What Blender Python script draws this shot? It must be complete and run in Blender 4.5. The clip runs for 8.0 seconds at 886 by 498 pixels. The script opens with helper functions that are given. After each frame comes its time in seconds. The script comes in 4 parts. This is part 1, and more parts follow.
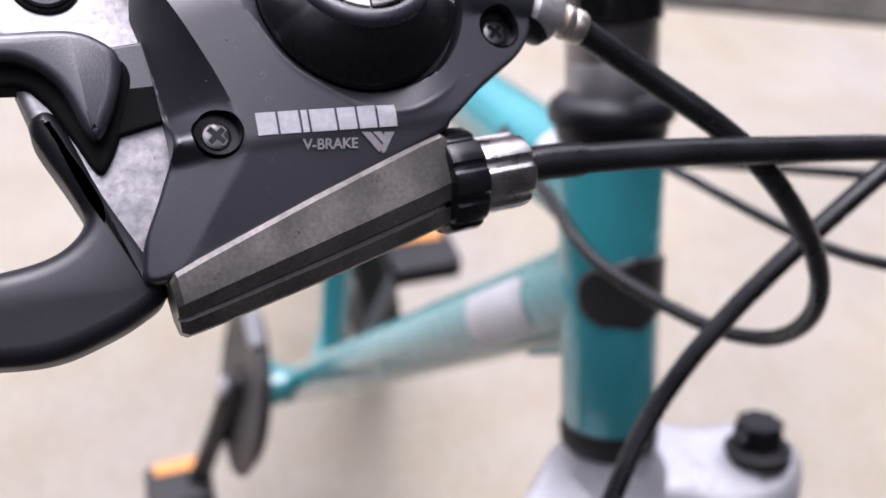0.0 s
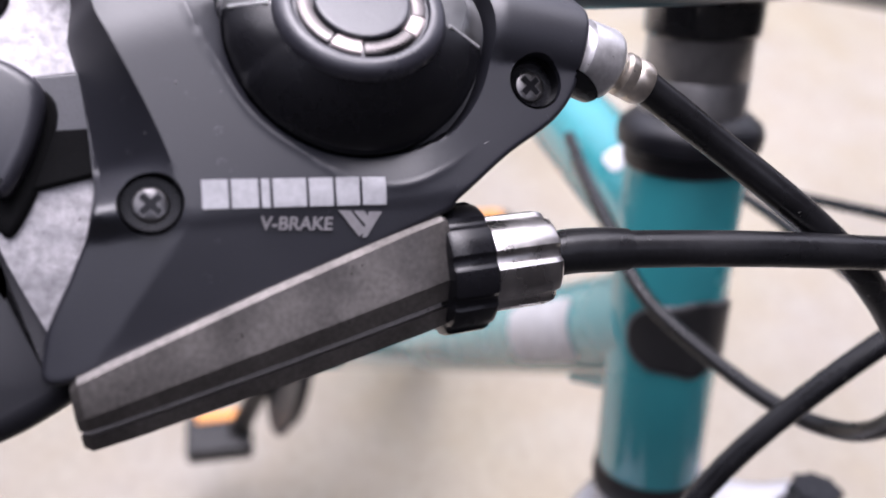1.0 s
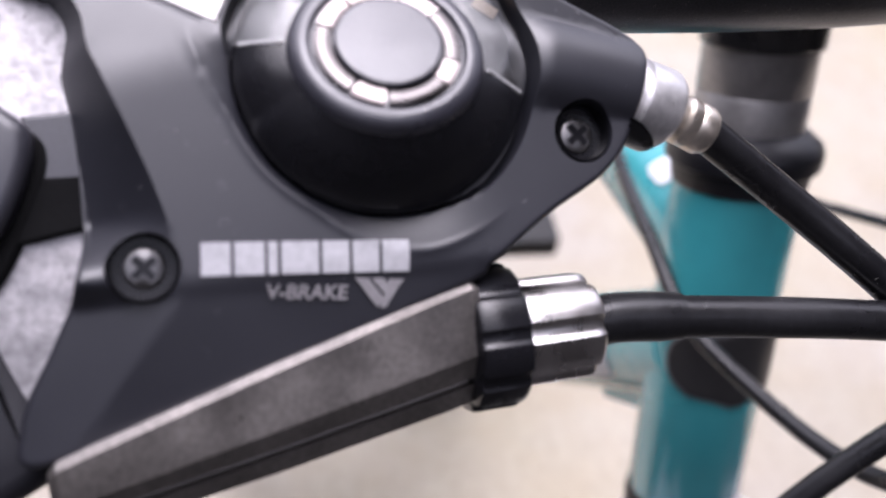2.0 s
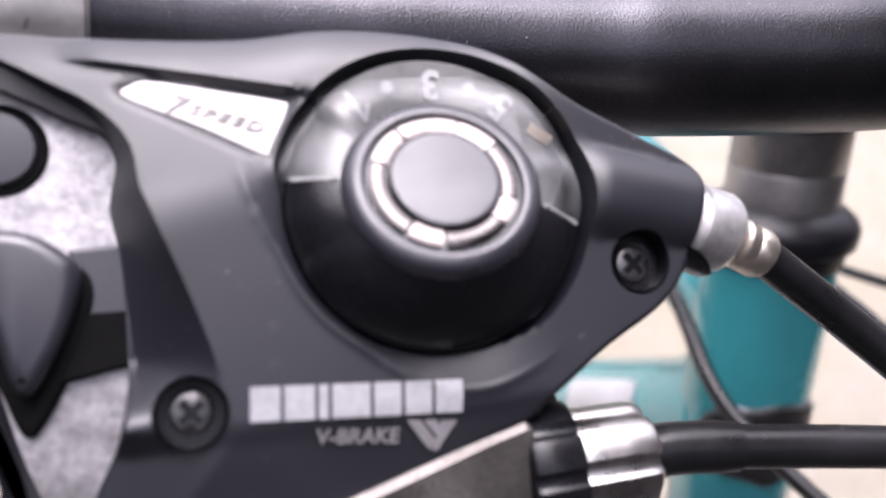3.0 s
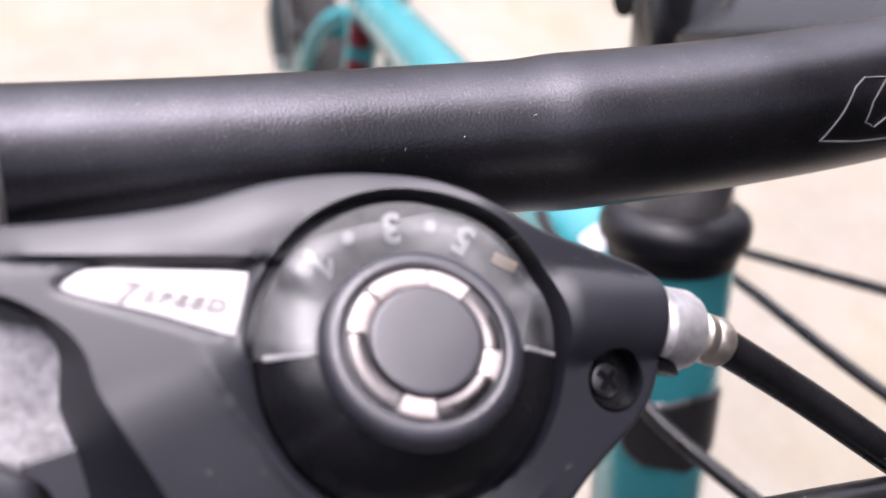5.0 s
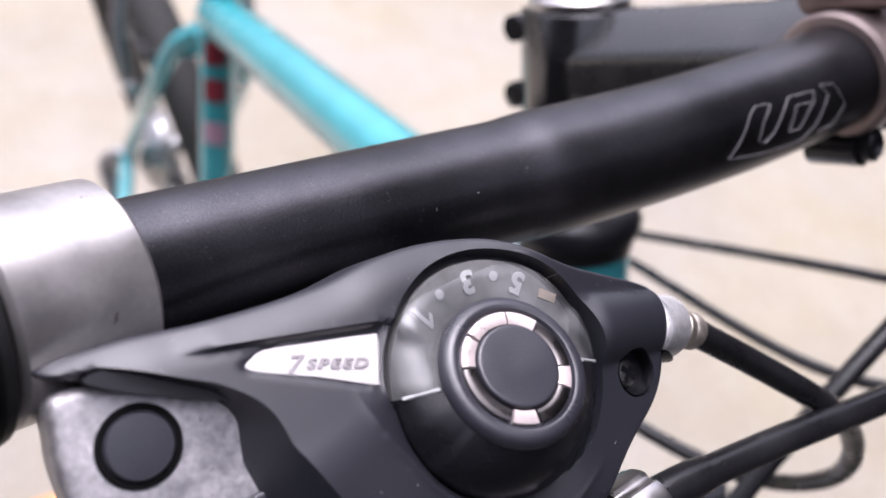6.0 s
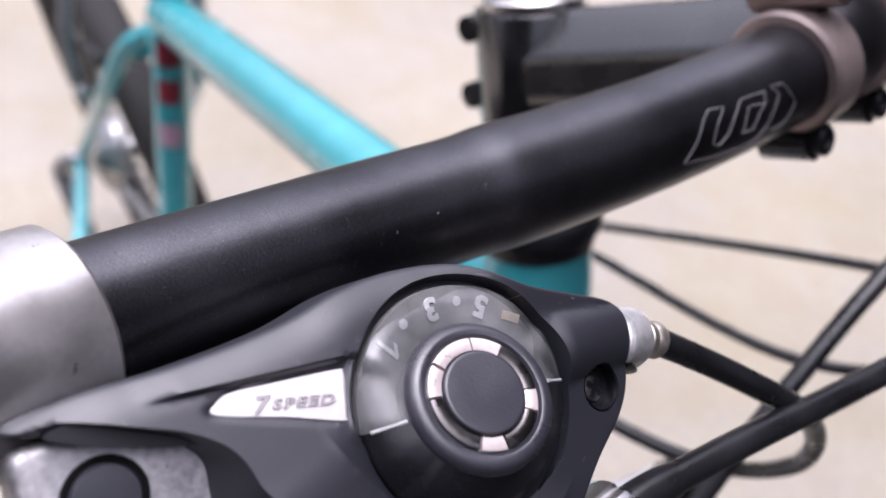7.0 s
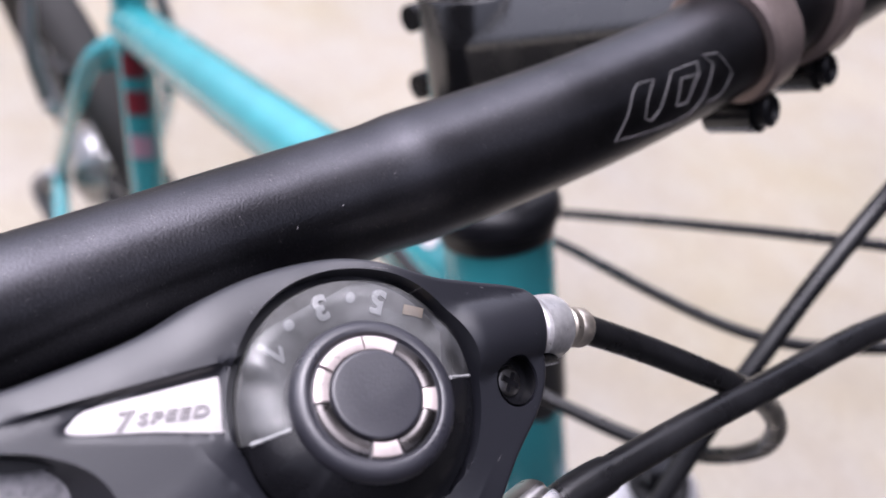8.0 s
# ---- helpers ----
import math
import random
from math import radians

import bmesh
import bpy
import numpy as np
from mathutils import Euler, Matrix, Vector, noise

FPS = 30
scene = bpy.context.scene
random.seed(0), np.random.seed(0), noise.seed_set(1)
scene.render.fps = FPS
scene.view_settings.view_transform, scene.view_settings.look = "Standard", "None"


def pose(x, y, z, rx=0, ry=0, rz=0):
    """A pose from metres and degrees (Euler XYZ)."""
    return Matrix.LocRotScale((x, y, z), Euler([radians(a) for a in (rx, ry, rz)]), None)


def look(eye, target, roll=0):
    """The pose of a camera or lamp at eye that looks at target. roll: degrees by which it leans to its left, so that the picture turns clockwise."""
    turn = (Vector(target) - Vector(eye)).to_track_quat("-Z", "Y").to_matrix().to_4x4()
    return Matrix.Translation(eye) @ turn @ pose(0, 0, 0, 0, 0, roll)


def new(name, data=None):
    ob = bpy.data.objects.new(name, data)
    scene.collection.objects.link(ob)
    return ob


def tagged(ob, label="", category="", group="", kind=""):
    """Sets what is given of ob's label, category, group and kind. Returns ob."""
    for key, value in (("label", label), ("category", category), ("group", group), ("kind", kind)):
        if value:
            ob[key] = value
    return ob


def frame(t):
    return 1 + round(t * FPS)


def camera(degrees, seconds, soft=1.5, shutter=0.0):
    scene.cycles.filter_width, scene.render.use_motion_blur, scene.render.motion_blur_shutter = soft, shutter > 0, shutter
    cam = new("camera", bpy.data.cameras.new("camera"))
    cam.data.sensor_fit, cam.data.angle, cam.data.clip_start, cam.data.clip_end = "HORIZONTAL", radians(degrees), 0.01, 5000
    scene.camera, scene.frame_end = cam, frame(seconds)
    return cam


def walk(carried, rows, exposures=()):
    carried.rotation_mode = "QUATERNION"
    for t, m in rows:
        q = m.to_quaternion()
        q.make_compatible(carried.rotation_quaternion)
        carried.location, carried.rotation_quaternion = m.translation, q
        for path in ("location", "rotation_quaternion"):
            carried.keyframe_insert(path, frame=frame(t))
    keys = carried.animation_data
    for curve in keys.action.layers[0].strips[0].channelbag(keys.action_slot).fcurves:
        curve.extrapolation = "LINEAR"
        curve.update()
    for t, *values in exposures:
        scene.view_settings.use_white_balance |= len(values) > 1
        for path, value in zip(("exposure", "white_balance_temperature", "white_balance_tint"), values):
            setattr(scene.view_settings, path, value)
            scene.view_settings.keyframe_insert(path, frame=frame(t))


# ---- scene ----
cam = camera(56.0, 8.0, soft=1.6)
cam.data.dof.use_dof = True
cam.data.dof.focus_distance = 0.127
cam.data.dof.aperture_fstop = 14.0
# ROWS_BEGIN: seconds, place in metres, turn in degrees
ROWS = [
    (0.0, 0.0001, 0.0001, 1.0501, 49.99, -4.51, 71.12),
    (0.1, -0.0011, 0.0026, 1.0483, 49.32, -5.16, 72.66),
    (0.2, -0.0047, 0.0028, 1.0487, 49.19, -5.13, 73.17),
    (0.3, -0.0088, 0.0059, 1.0489, 49.05, -5.45, 74.72),
    (0.4, -0.0104, 0.0092, 1.0476, 48.70, -5.38, 75.60),
    (0.5, -0.0108, 0.0127, 1.0460, 48.08, -5.53, 76.19),
    (0.8, -0.0282, 0.0182, 1.0466, 47.09, -5.79, 77.35),
    (1.0, -0.0312, 0.0206, 1.0476, 46.54, -5.92, 78.80),
    (1.2, -0.0391, 0.0193, 1.0486, 45.77, -5.77, 79.31),
    (2.3, -0.0482, 0.0256, 1.0463, 45.46, -5.41, 82.97),
    (2.5, -0.0508, 0.0244, 1.0481, 46.49, -5.14, 83.44),
    (2.7, -0.0571, 0.0235, 1.0499, 46.90, -5.29, 83.81),
    (2.8, -0.0580, 0.0220, 1.0517, 46.36, -5.48, 83.84),
    (3.0, -0.0577, 0.0207, 1.0524, 47.38, -5.36, 83.13),
    (3.3, -0.0580, 0.0218, 1.0598, 46.24, -5.08, 83.37),
    (3.5, -0.0613, 0.0204, 1.0638, 45.98, -5.22, 83.56),
    (3.8, -0.0590, 0.0191, 1.0650, 45.50, -5.54, 81.74),
    (4.0, -0.0602, 0.0160, 1.0641, 46.22, -5.81, 80.10),
    (4.2, -0.0624, 0.0121, 1.0654, 46.61, -6.25, 76.90),
    (5.3, -0.0793, 0.0123, 1.0635, 46.28, -7.12, 70.11),
    (5.5, -0.0797, 0.0013, 1.0701, 46.90, -7.90, 66.63),
    (5.7, -0.0786, -0.0123, 1.0782, 47.19, -8.81, 64.17),
    (5.8, -0.0766, -0.0205, 1.0820, 47.00, -8.33, 62.56),
    (5.9, -0.0749, -0.0246, 1.0836, 46.81, -8.38, 61.78),
    (6.0, -0.0762, -0.0224, 1.0841, 47.19, -8.97, 60.48),
    (6.2, -0.0756, -0.0186, 1.0888, 47.10, -9.21, 59.68),
    (6.5, -0.0754, -0.0185, 1.0897, 46.85, -8.93, 58.63),
    (7.0, -0.0797, -0.0204, 1.0884, 46.83, -8.81, 57.02),
    (7.5, -0.0807, -0.0120, 1.0856, 46.83, -8.09, 55.85),
    (8.0, -0.0753, -0.0046, 1.0842, 47.00, -6.69, 54.76),
]

walk(cam, [(t, pose(*r)) for t, *r in ROWS], exposures=[(0.0, 0.96, 5960, 23), (1.2, 1.02, 6000, 23), (2.5, 1.19, 6060, 23), (3.0, 1.23, 6190, 23), (4.2, 1.22, 6240, 23), (5.3, 1.18, 6180, 23), (6.0, 1.06, 6010, 23), (7.0, 0.95, 5950, 23), (8.0, 0.93, 5960, 23)])

# ---- light ----
world = bpy.data.worlds.new("overcast_sky")
scene.world = world
world.use_nodes = True
wn, wl = world.node_tree.nodes, world.node_tree.links
sky = wn.new("ShaderNodeTexSky")
sky.sky_type = "NISHITA"
sky.sun_disc = False
sky.sun_elevation, sky.sun_rotation = radians(78), radians(270)
sky.air_density, sky.dust_density, sky.ozone_density = 0.7, 8.0, 1.0
grey = wn.new("ShaderNodeHueSaturation")
grey.inputs["Saturation"].default_value = 0.35
wl.new(sky.outputs[0], grey.inputs["Color"])
wl.new(grey.outputs[0], wn["Background"].inputs["Color"])
wn["Background"].inputs["Strength"].default_value = 0.15
sun_data = bpy.data.lights.new("sun", "SUN")
sun_data.energy, sun_data.angle, sun_data.color = 0.7, radians(90), (1.0, 0.98, 0.95)
sun = new("sun", sun_data)
sun.matrix_world = look((-1.9, -0.3, 5), (0, 0, 0))

# ---- materials ----
def mat(name, colour, rough, metal=0.0, scale=200.0, vary=0.12, bump=0.1, stain=0.1, stain_scale=25.0, rough_vary=0.1, spec=0.5, coat=0.0, coat_rough=0.03, specks=None):
    """A surface with grain and stains at two scales, in metres."""
    m = bpy.data.materials.new(name)
    m.use_nodes = True
    nt = m.node_tree
    n, l = nt.nodes, nt.links
    p = n["Principled BSDF"]
    p.inputs["Metallic"].default_value = metal
    p.inputs["Specular IOR Level"].default_value = spec
    p.inputs["Coat Weight"].default_value, p.inputs["Coat Roughness"].default_value = coat, coat_rough
    tc = n.new("ShaderNodeTexCoord")
    g = n.new("ShaderNodeTexNoise")
    g.inputs["Scale"].default_value, g.inputs["Detail"].default_value = scale, 6.0
    s = n.new("ShaderNodeTexNoise")
    s.inputs["Scale"].default_value, s.inputs["Detail"].default_value = stain_scale, 4.0
    l.new(tc.outputs["Object"], g.inputs["Vector"])
    l.new(tc.outputs["Object"], s.inputs["Vector"])
    r1, r2 = n.new("ShaderNodeMapRange"), n.new("ShaderNodeMapRange")
    for r, src, v in ((r1, g, vary), (r2, s, stain)):
        r.inputs["From Min"].default_value, r.inputs["From Max"].default_value = 0.3, 0.7
        r.inputs["To Min"].default_value, r.inputs["To Max"].default_value = 1 - v, 1 + v
        l.new(src.outputs["Fac"], r.inputs["Value"])
    mu = n.new("ShaderNodeMath")
    mu.operation = "MULTIPLY"
    l.new(r1.outputs[0], mu.inputs[0])
    l.new(r2.outputs[0], mu.inputs[1])
    sc = n.new("ShaderNodeVectorMath")
    sc.operation = "SCALE"
    sc.inputs[0].default_value = colour
    l.new(mu.outputs[0], sc.inputs["Scale"])
    last = sc.outputs[0]
    if specks:
        size, cut, tone = specks
        vo, lt, mx = n.new("ShaderNodeTexVoronoi"), n.new("ShaderNodeMath"), n.new("ShaderNodeMix")
        vo.inputs["Scale"].default_value = size
        lt.operation = "LESS_THAN"
        lt.inputs[1].default_value = cut
        mx.data_type = "RGBA"
        wob = n.new("ShaderNodeVectorMath")
        wob.operation = "MULTIPLY_ADD"
        wob.inputs[1].default_value = (0.004, 0.004, 0.004)
        l.new(g.outputs["Color"], wob.inputs[0])
        l.new(tc.outputs["Object"], wob.inputs[2])
        l.new(wob.outputs[0], vo.inputs["Vector"])
        l.new(vo.outputs["Distance"], lt.inputs[0])
        l.new(lt.outputs[0], mx.inputs[0])
        l.new(last, mx.inputs[6])
        mx.inputs[7].default_value = (*tone, 1)
        last = mx.outputs[2]
    l.new(last, p.inputs["Base Color"])
    rr = n.new("ShaderNodeMapRange")
    rr.inputs["From Min"].default_value, rr.inputs["From Max"].default_value = 0.3, 0.7
    rr.inputs["To Min"].default_value, rr.inputs["To Max"].default_value = max(0.03, rough - rough_vary), min(1, rough + rough_vary)
    l.new(s.outputs["Fac"], rr.inputs["Value"])
    l.new(rr.outputs[0], p.inputs["Roughness"])
    if bump:
        b = n.new("ShaderNodeBump")
        b.inputs["Strength"].default_value, b.inputs["Distance"].default_value = bump, 0.0005
        l.new(g.outputs["Fac"], b.inputs["Height"])
        l.new(b.outputs[0], p.inputs["Normal"])
    return m


M_PLASTIC = mat("black_plastic", (0.0150, 0.0156, 0.0218), 0.42, scale=3500, bump=0.07, vary=0.1, stain=0.12, stain_scale=60, rough_vary=0.05, spec=0.84, specks=(200, 0.06, (0.12, 0.12, 0.13)))
M_LEVER = mat("matt_black_paint", (0.0095, 0.0097, 0.0135), 0.42, scale=2500, bump=0.06, vary=0.1, stain=0.15, stain_scale=60, spec=0.62, specks=(110, 0.03, (0.14, 0.14, 0.15)))
M_GLOSSY = mat("glossy_black_plastic", (0.009, 0.009, 0.011), 0.24, scale=900, bump=0.03, stain_scale=80, rough_vary=0.06, spec=0.34)
M_CAP = mat("grey_plastic", (0.030, 0.030, 0.039), 0.34, scale=2500, bump=0.1, stain_scale=90, spec=0.9)
M_BAR = mat("anodised_black", (0.100, 0.099, 0.109), 0.34, metal=1.0, scale=2600, bump=0.12, vary=0.14, stain=0.2, stain_scale=40, rough_vary=0.04, specks=(430, 0.1, (0.24, 0.235, 0.23)))
M_CAST = mat("cast_aluminium", (0.46, 0.445, 0.455), 0.5, metal=0.7, scale=900, vary=0.22, bump=0.2, stain=0.22, stain_scale=260, specks=(380, 0.1, (0.3, 0.28, 0.29)))
M_STEM = mat("black_paint", (0.004, 0.004, 0.005), 0.26, scale=900, bump=0.05, vary=0.15, stain=0.2, stain_scale=50, spec=0.9, coat=0.6, coat_rough=0.14)
M_CRANK = mat("dark_alloy", (0.03, 0.029, 0.03), 0.45, scale=400, vary=0.1, bump=0.05)
M_SCREW = mat("dark_steel", (0.18, 0.175, 0.175), 0.34, metal=1.0, scale=900, vary=0.2, bump=0.1)
M_WORN = mat("worn_grey_metal", (0.235, 0.218, 0.205), 0.42, metal=0.85, scale=1400, vary=0.16, bump=0.1, stain=0.24, stain_scale=110, specks=(260, 0.085, (0.07, 0.06, 0.055)))
M_CHROME = mat("chrome", (0.56, 0.54, 0.53), 0.32, metal=1.0, scale=600, vary=0.08, bump=0.03, stain=0.12, stain_scale=200)
M_CLAMP = mat("satin_aluminium", (0.50, 0.48, 0.47), 0.36, metal=0.85, scale=900, vary=0.06, bump=0.06, stain=0.16, stain_scale=120, rough_vary=0.04, specks=(170, 0.07, (0.25, 0.22, 0.2)))
M_BARREL = mat("scuffed_white_metal", (0.86, 0.85, 0.85), 0.38, metal=0.75, scale=900, vary=0.12, bump=0.08, stain=0.2, stain_scale=160, specks=(420, 0.07, (0.2, 0.17, 0.15)))
M_BRASS = mat("tarnished_brass", (0.76, 0.69, 0.60), 0.34, metal=0.9, scale=700, vary=0.15, bump=0.1, stain=0.25, stain_scale=200)
# near-black that stands in for shade: lever underside, lever gap, pivot cap's ring
M_SHADE = mat("shade_black", (0.004, 0.004, 0.0045), 0.85, scale=1500, bump=0.1, vary=0.2, stain=0.2, stain_scale=90, spec=0.15)
M_RUBBER = mat("black_rubber", (0.009, 0.009, 0.01), 0.6, scale=1500, bump=0.2, vary=0.2, stain=0.25, stain_scale=90)
M_CABLE = mat("black_cable_housing", (0.010, 0.010, 0.0115), 0.30, scale=900, bump=0.12, vary=0.2, stain=0.35, stain_scale=60, rough_vary=0.12, specks=(160, 0.05, (0.2, 0.19, 0.18)))
M_TEAL = mat("teal_paint", (0.050, 0.385, 0.425), 0.22, scale=120, vary=0.05, bump=0.02, stain=0.1, stain_scale=14, spec=0.8, coat=0.9, coat_rough=0.1)
M_PLATE = mat("silver_label", (0.70, 0.665, 0.665), 0.38, metal=0.15, scale=800, vary=0.04, bump=0.02, stain=0.04)
M_RING = mat("pale_pink_metal", (0.66, 0.57, 0.55), 0.35, metal=0.3, scale=800, vary=0.06, bump=0.02, stain=0.1, stain_scale=200)
M_RINGDARK = mat("dark_polished_metal", (0.13, 0.12, 0.118), 0.28, metal=1.0, scale=800, vary=0.06, bump=0.02, stain=0.1, stain_scale=200)
M_DISC = mat("smoky_dial", (0.19, 0.19, 0.188), 0.5, scale=500, vary=0.12, bump=0.03, stain=0.2, stain_scale=120)
M_PRINT = mat("pale_print", (0.44, 0.44, 0.46), 0.5, scale=900, vary=0.12, bump=0.0, stain=0.1)
M_NUMBER = mat("white_print", (0.56, 0.56, 0.56), 0.5, scale=900, vary=0.05, bump=0.0, stain=0.05)
M_SILL = mat("pale_sill", (0.42, 0.42, 0.42), 0.4, bump=0.0)
M_GREYPRINT = mat("grey_print", (0.26, 0.25, 0.26), 0.5, scale=900, vary=0.1, bump=0.0)
M_OUTLINE = mat("dull_grey_print", (0.15, 0.145, 0.15), 0.5, scale=900, vary=0.1, bump=0.0)
M_DARKPRINT = mat("dark_print", (0.34, 0.315, 0.32), 0.5, scale=900, vary=0.1, bump=0.0)
M_POINTER = mat("cream_plastic", (0.6, 0.48, 0.36), 0.4, bump=0.02)
M_RED = mat("red_decal", (0.24, 0.02, 0.035), 0.4, bump=0.02)
M_PINK = mat("pink_decal", (0.5, 0.3, 0.38), 0.4, bump=0.02)
M_WHITE = mat("white_sticker", (0.75, 0.76, 0.78), 0.4, bump=0.02, stain=0.12, stain_scale=60)
M_ORANGE = mat("orange_reflector", (0.75, 0.3, 0.05), 0.25, bump=0.05)
M_BRONZE = mat("taupe_anodised", (0.36, 0.29, 0.27), 0.4, metal=0.6, scale=900, vary=0.08, bump=0.08, stain=0.12)
M_FORK = mat("silver_paint", (0.5, 0.5, 0.52), 0.35, metal=0.5, scale=300, vary=0.06, bump=0.05, stain=0.1)
M_STEEL = mat("bare_steel", (0.5, 0.5, 0.5), 0.35, metal=1.0, scale=500, vary=0.1, stain=0.2)
M_GREY = mat("grey_spacer", (0.24, 0.24, 0.25), 0.42, metal=0.5, scale=500, vary=0.1, bump=0.08)
M_SPACER = mat("dull_aluminium", (0.40, 0.39, 0.385), 0.42, metal=0.7, scale=500, vary=0.12, bump=0.08, stain=0.15, stain_scale=90)
M_TYRE = mat("tyre_rubber", (0.03, 0.029, 0.028), 0.8, scale=300, vary=0.2, bump=0.4, stain=0.25, stain_scale=30)
M_GRASS = mat("grass", (0.05, 0.07, 0.025), 0.7, scale=60, vary=0.3, bump=0.0, stain=0.3, stain_scale=4)
M_SOIL = mat("dark_soil", (0.045, 0.04, 0.03), 0.9, scale=60, vary=0.3, bump=0.5, stain=0.3, stain_scale=5)
# near-black of the unseen ground strip added to darken reflections
M_SHADE_STRIP = mat("shade_strip_black", (0.021, 0.020, 0.020), 0.9, scale=90, vary=0.25, bump=0.5, stain=0.25, stain_scale=2.5)
# near-black of the unseen walls added to block light
M_WALL = mat("shade_wall_black", (0.024, 0.022, 0.022), 0.9, scale=40, vary=0.15, bump=0.4, stain=0.25, stain_scale=1.5)
M_GROUND = mat("pale_concrete", (0.332, 0.308, 0.269), 0.85, scale=60, vary=0.08, bump=0.3, stain=0.12, stain_scale=1.7, rough_vary=0.05)


def mottle(m, tone, scale):
    """Large patches of another hue over a surface's colour."""
    n, l = m.node_tree.nodes, m.node_tree.links
    sock = n["Principled BSDF"].inputs["Base Color"]
    src = sock.links[0].from_socket
    mx, no, tc, rg = n.new("ShaderNodeMix"), n.new("ShaderNodeTexNoise"), n.new("ShaderNodeTexCoord"), n.new("ShaderNodeMapRange")
    mx.data_type, mx.blend_type = "RGBA", "MULTIPLY"
    no.inputs["Scale"].default_value, no.inputs["Detail"].default_value = scale, 5.0
    rg.inputs["From Min"].default_value, rg.inputs["From Max"].default_value = 0.35, 0.65
    l.new(tc.outputs["Object"], no.inputs["Vector"])
    l.new(no.outputs["Fac"], rg.inputs["Value"])
    l.new(rg.outputs[0], mx.inputs[0])
    l.new(src, mx.inputs[6])
    mx.inputs[7].default_value = (*tone, 1)
    l.new(mx.outputs[2], sock)


mottle(M_GROUND, (0.98, 0.95, 0.82), 2.2)
mottle(M_GROUND, (0.96, 0.93, 0.89), 11.0)
mottle(M_BAR, (0.74, 0.74, 0.75), 48.0)
mottle(M_TEAL, (0.86, 0.9, 0.9), 30.0)


def clear_plastic():
    m = bpy.data.materials.new("clear_plastic")
    m.use_nodes = True
    n, l = m.node_tree.nodes, m.node_tree.links
    out = n["Material Output"]
    tr, gl, mx, fr = n.new("ShaderNodeBsdfTransparent"), n.new("ShaderNodeBsdfGlossy"), n.new("ShaderNodeMixShader"), n.new("ShaderNodeFresnel")
    tr.inputs["Color"].default_value = (0.82, 0.83, 0.84, 1)
    gl.inputs["Roughness"].default_value = 0.2
    fr.inputs["IOR"].default_value = 1.55
    l.new(fr.outputs[0], mx.inputs[0])
    # a little uneven white haze is mixed in for the sky's glare
    df, sc, no, rg = n.new("ShaderNodeBsdfDiffuse"), n.new("ShaderNodeMixShader"), n.new("ShaderNodeTexNoise"), n.new("ShaderNodeMapRange")
    df.inputs["Color"].default_value = (0.8, 0.8, 0.8, 1)
    no.inputs["Scale"].default_value = 190.0
    rg.inputs["From Min"].default_value, rg.inputs["From Max"].default_value = 0.35, 0.7
    rg.inputs["To Min"].default_value, rg.inputs["To Max"].default_value = 0.03, 0.14
    tc = n.new("ShaderNodeTexCoord")
    l.new(tc.outputs["Object"], no.inputs["Vector"])
    l.new(no.outputs["Fac"], rg.inputs["Value"])
    l.new(rg.outputs[0], sc.inputs[0])
    l.new(tr.outputs[0], sc.inputs[1])
    l.new(df.outputs[0], sc.inputs[2])
    l.new(sc.outputs[0], mx.inputs[1])
    l.new(gl.outputs[0], mx.inputs[2])
    l.new(mx.outputs[0], out.inputs["Surface"])
    return m


M_CLEAR = clear_plastic()


# ---- mesh helpers ----
def thing(name, place, label, category, group=""):
    ob = new(name)
    ob.location = place
    ob.empty_display_size = 0.05
    return tagged(ob, label, category, group)


def part(name, bm, material, parent, label="", smooth=True, sharp=40):
    """Links a bmesh, given in world metres, as one mesh under its parent."""
    bmesh.ops.remove_doubles(bm, verts=bm.verts, dist=1e-6)
    bmesh.ops.recalc_face_normals(bm, faces=bm.faces)
    me = bpy.data.meshes.new(name)
    bm.to_mesh(me)
    bm.free()
    if smooth:
        me.shade_smooth()
        me.set_sharp_from_angle(angle=radians(sharp))
    me.materials.append(material)
    ob = new(name, me)
    if parent is not None:
        top = parent
        while top.parent is not None:
            top = top.parent
        ob.parent = parent
        if parent is top:
            ob.matrix_parent_inverse = Matrix.Translation(top.location).inverted()
    return tagged(ob, label) if label else ob


def spline(points, n=8):
    """Catmull-Rom through the points."""
    p = [Vector(q) for q in points]
    p = [2 * p[0] - p[1], *p, 2 * p[-1] - p[-2]]
    out = []
    for i in range(1, len(p) - 2):
        a, b, c, d = p[i - 1:i + 3]
        for k in range(n):
            t = k / n
            out.append(0.5 * (2 * b + (c - a) * t + (2 * a - 5 * b + 4 * c - d) * t * t + (3 * b - a - 3 * c + d) * t ** 3))
    return out + [p[-2]]


def closed_spline(points, n=6):
    p = [Vector(q) for q in points]
    out = []
    for i in range(len(p)):
        a, b, c, d = (p[(i + k) % len(p)] for k in (-1, 0, 1, 2))
        for k in range(n):
            t = k / n
            out.append(0.5 * (2 * b + (c - a) * t + (2 * a - 5 * b + 4 * c - d) * t * t + (3 * b - a - 3 * c + d) * t ** 3))
    return out


def skin(bm, rings, cap=True, close=False):
    """Faces between rings of equally many vertices."""
    vs = [[bm.verts.new(q) for q in r] for r in rings]
    pairs = list(zip(vs, vs[1:])) + ([(vs[-1], vs[0])] if close else [])
    for a, b in pairs:
        for i in range(len(a)):
            j = (i + 1) % len(a)
            bm.faces.new((a[i], a[j], b[j], b[i]))
    if cap and not close:
        bm.faces.new(vs[0][::-1])
        bm.faces.new(vs[-1])
    return bm


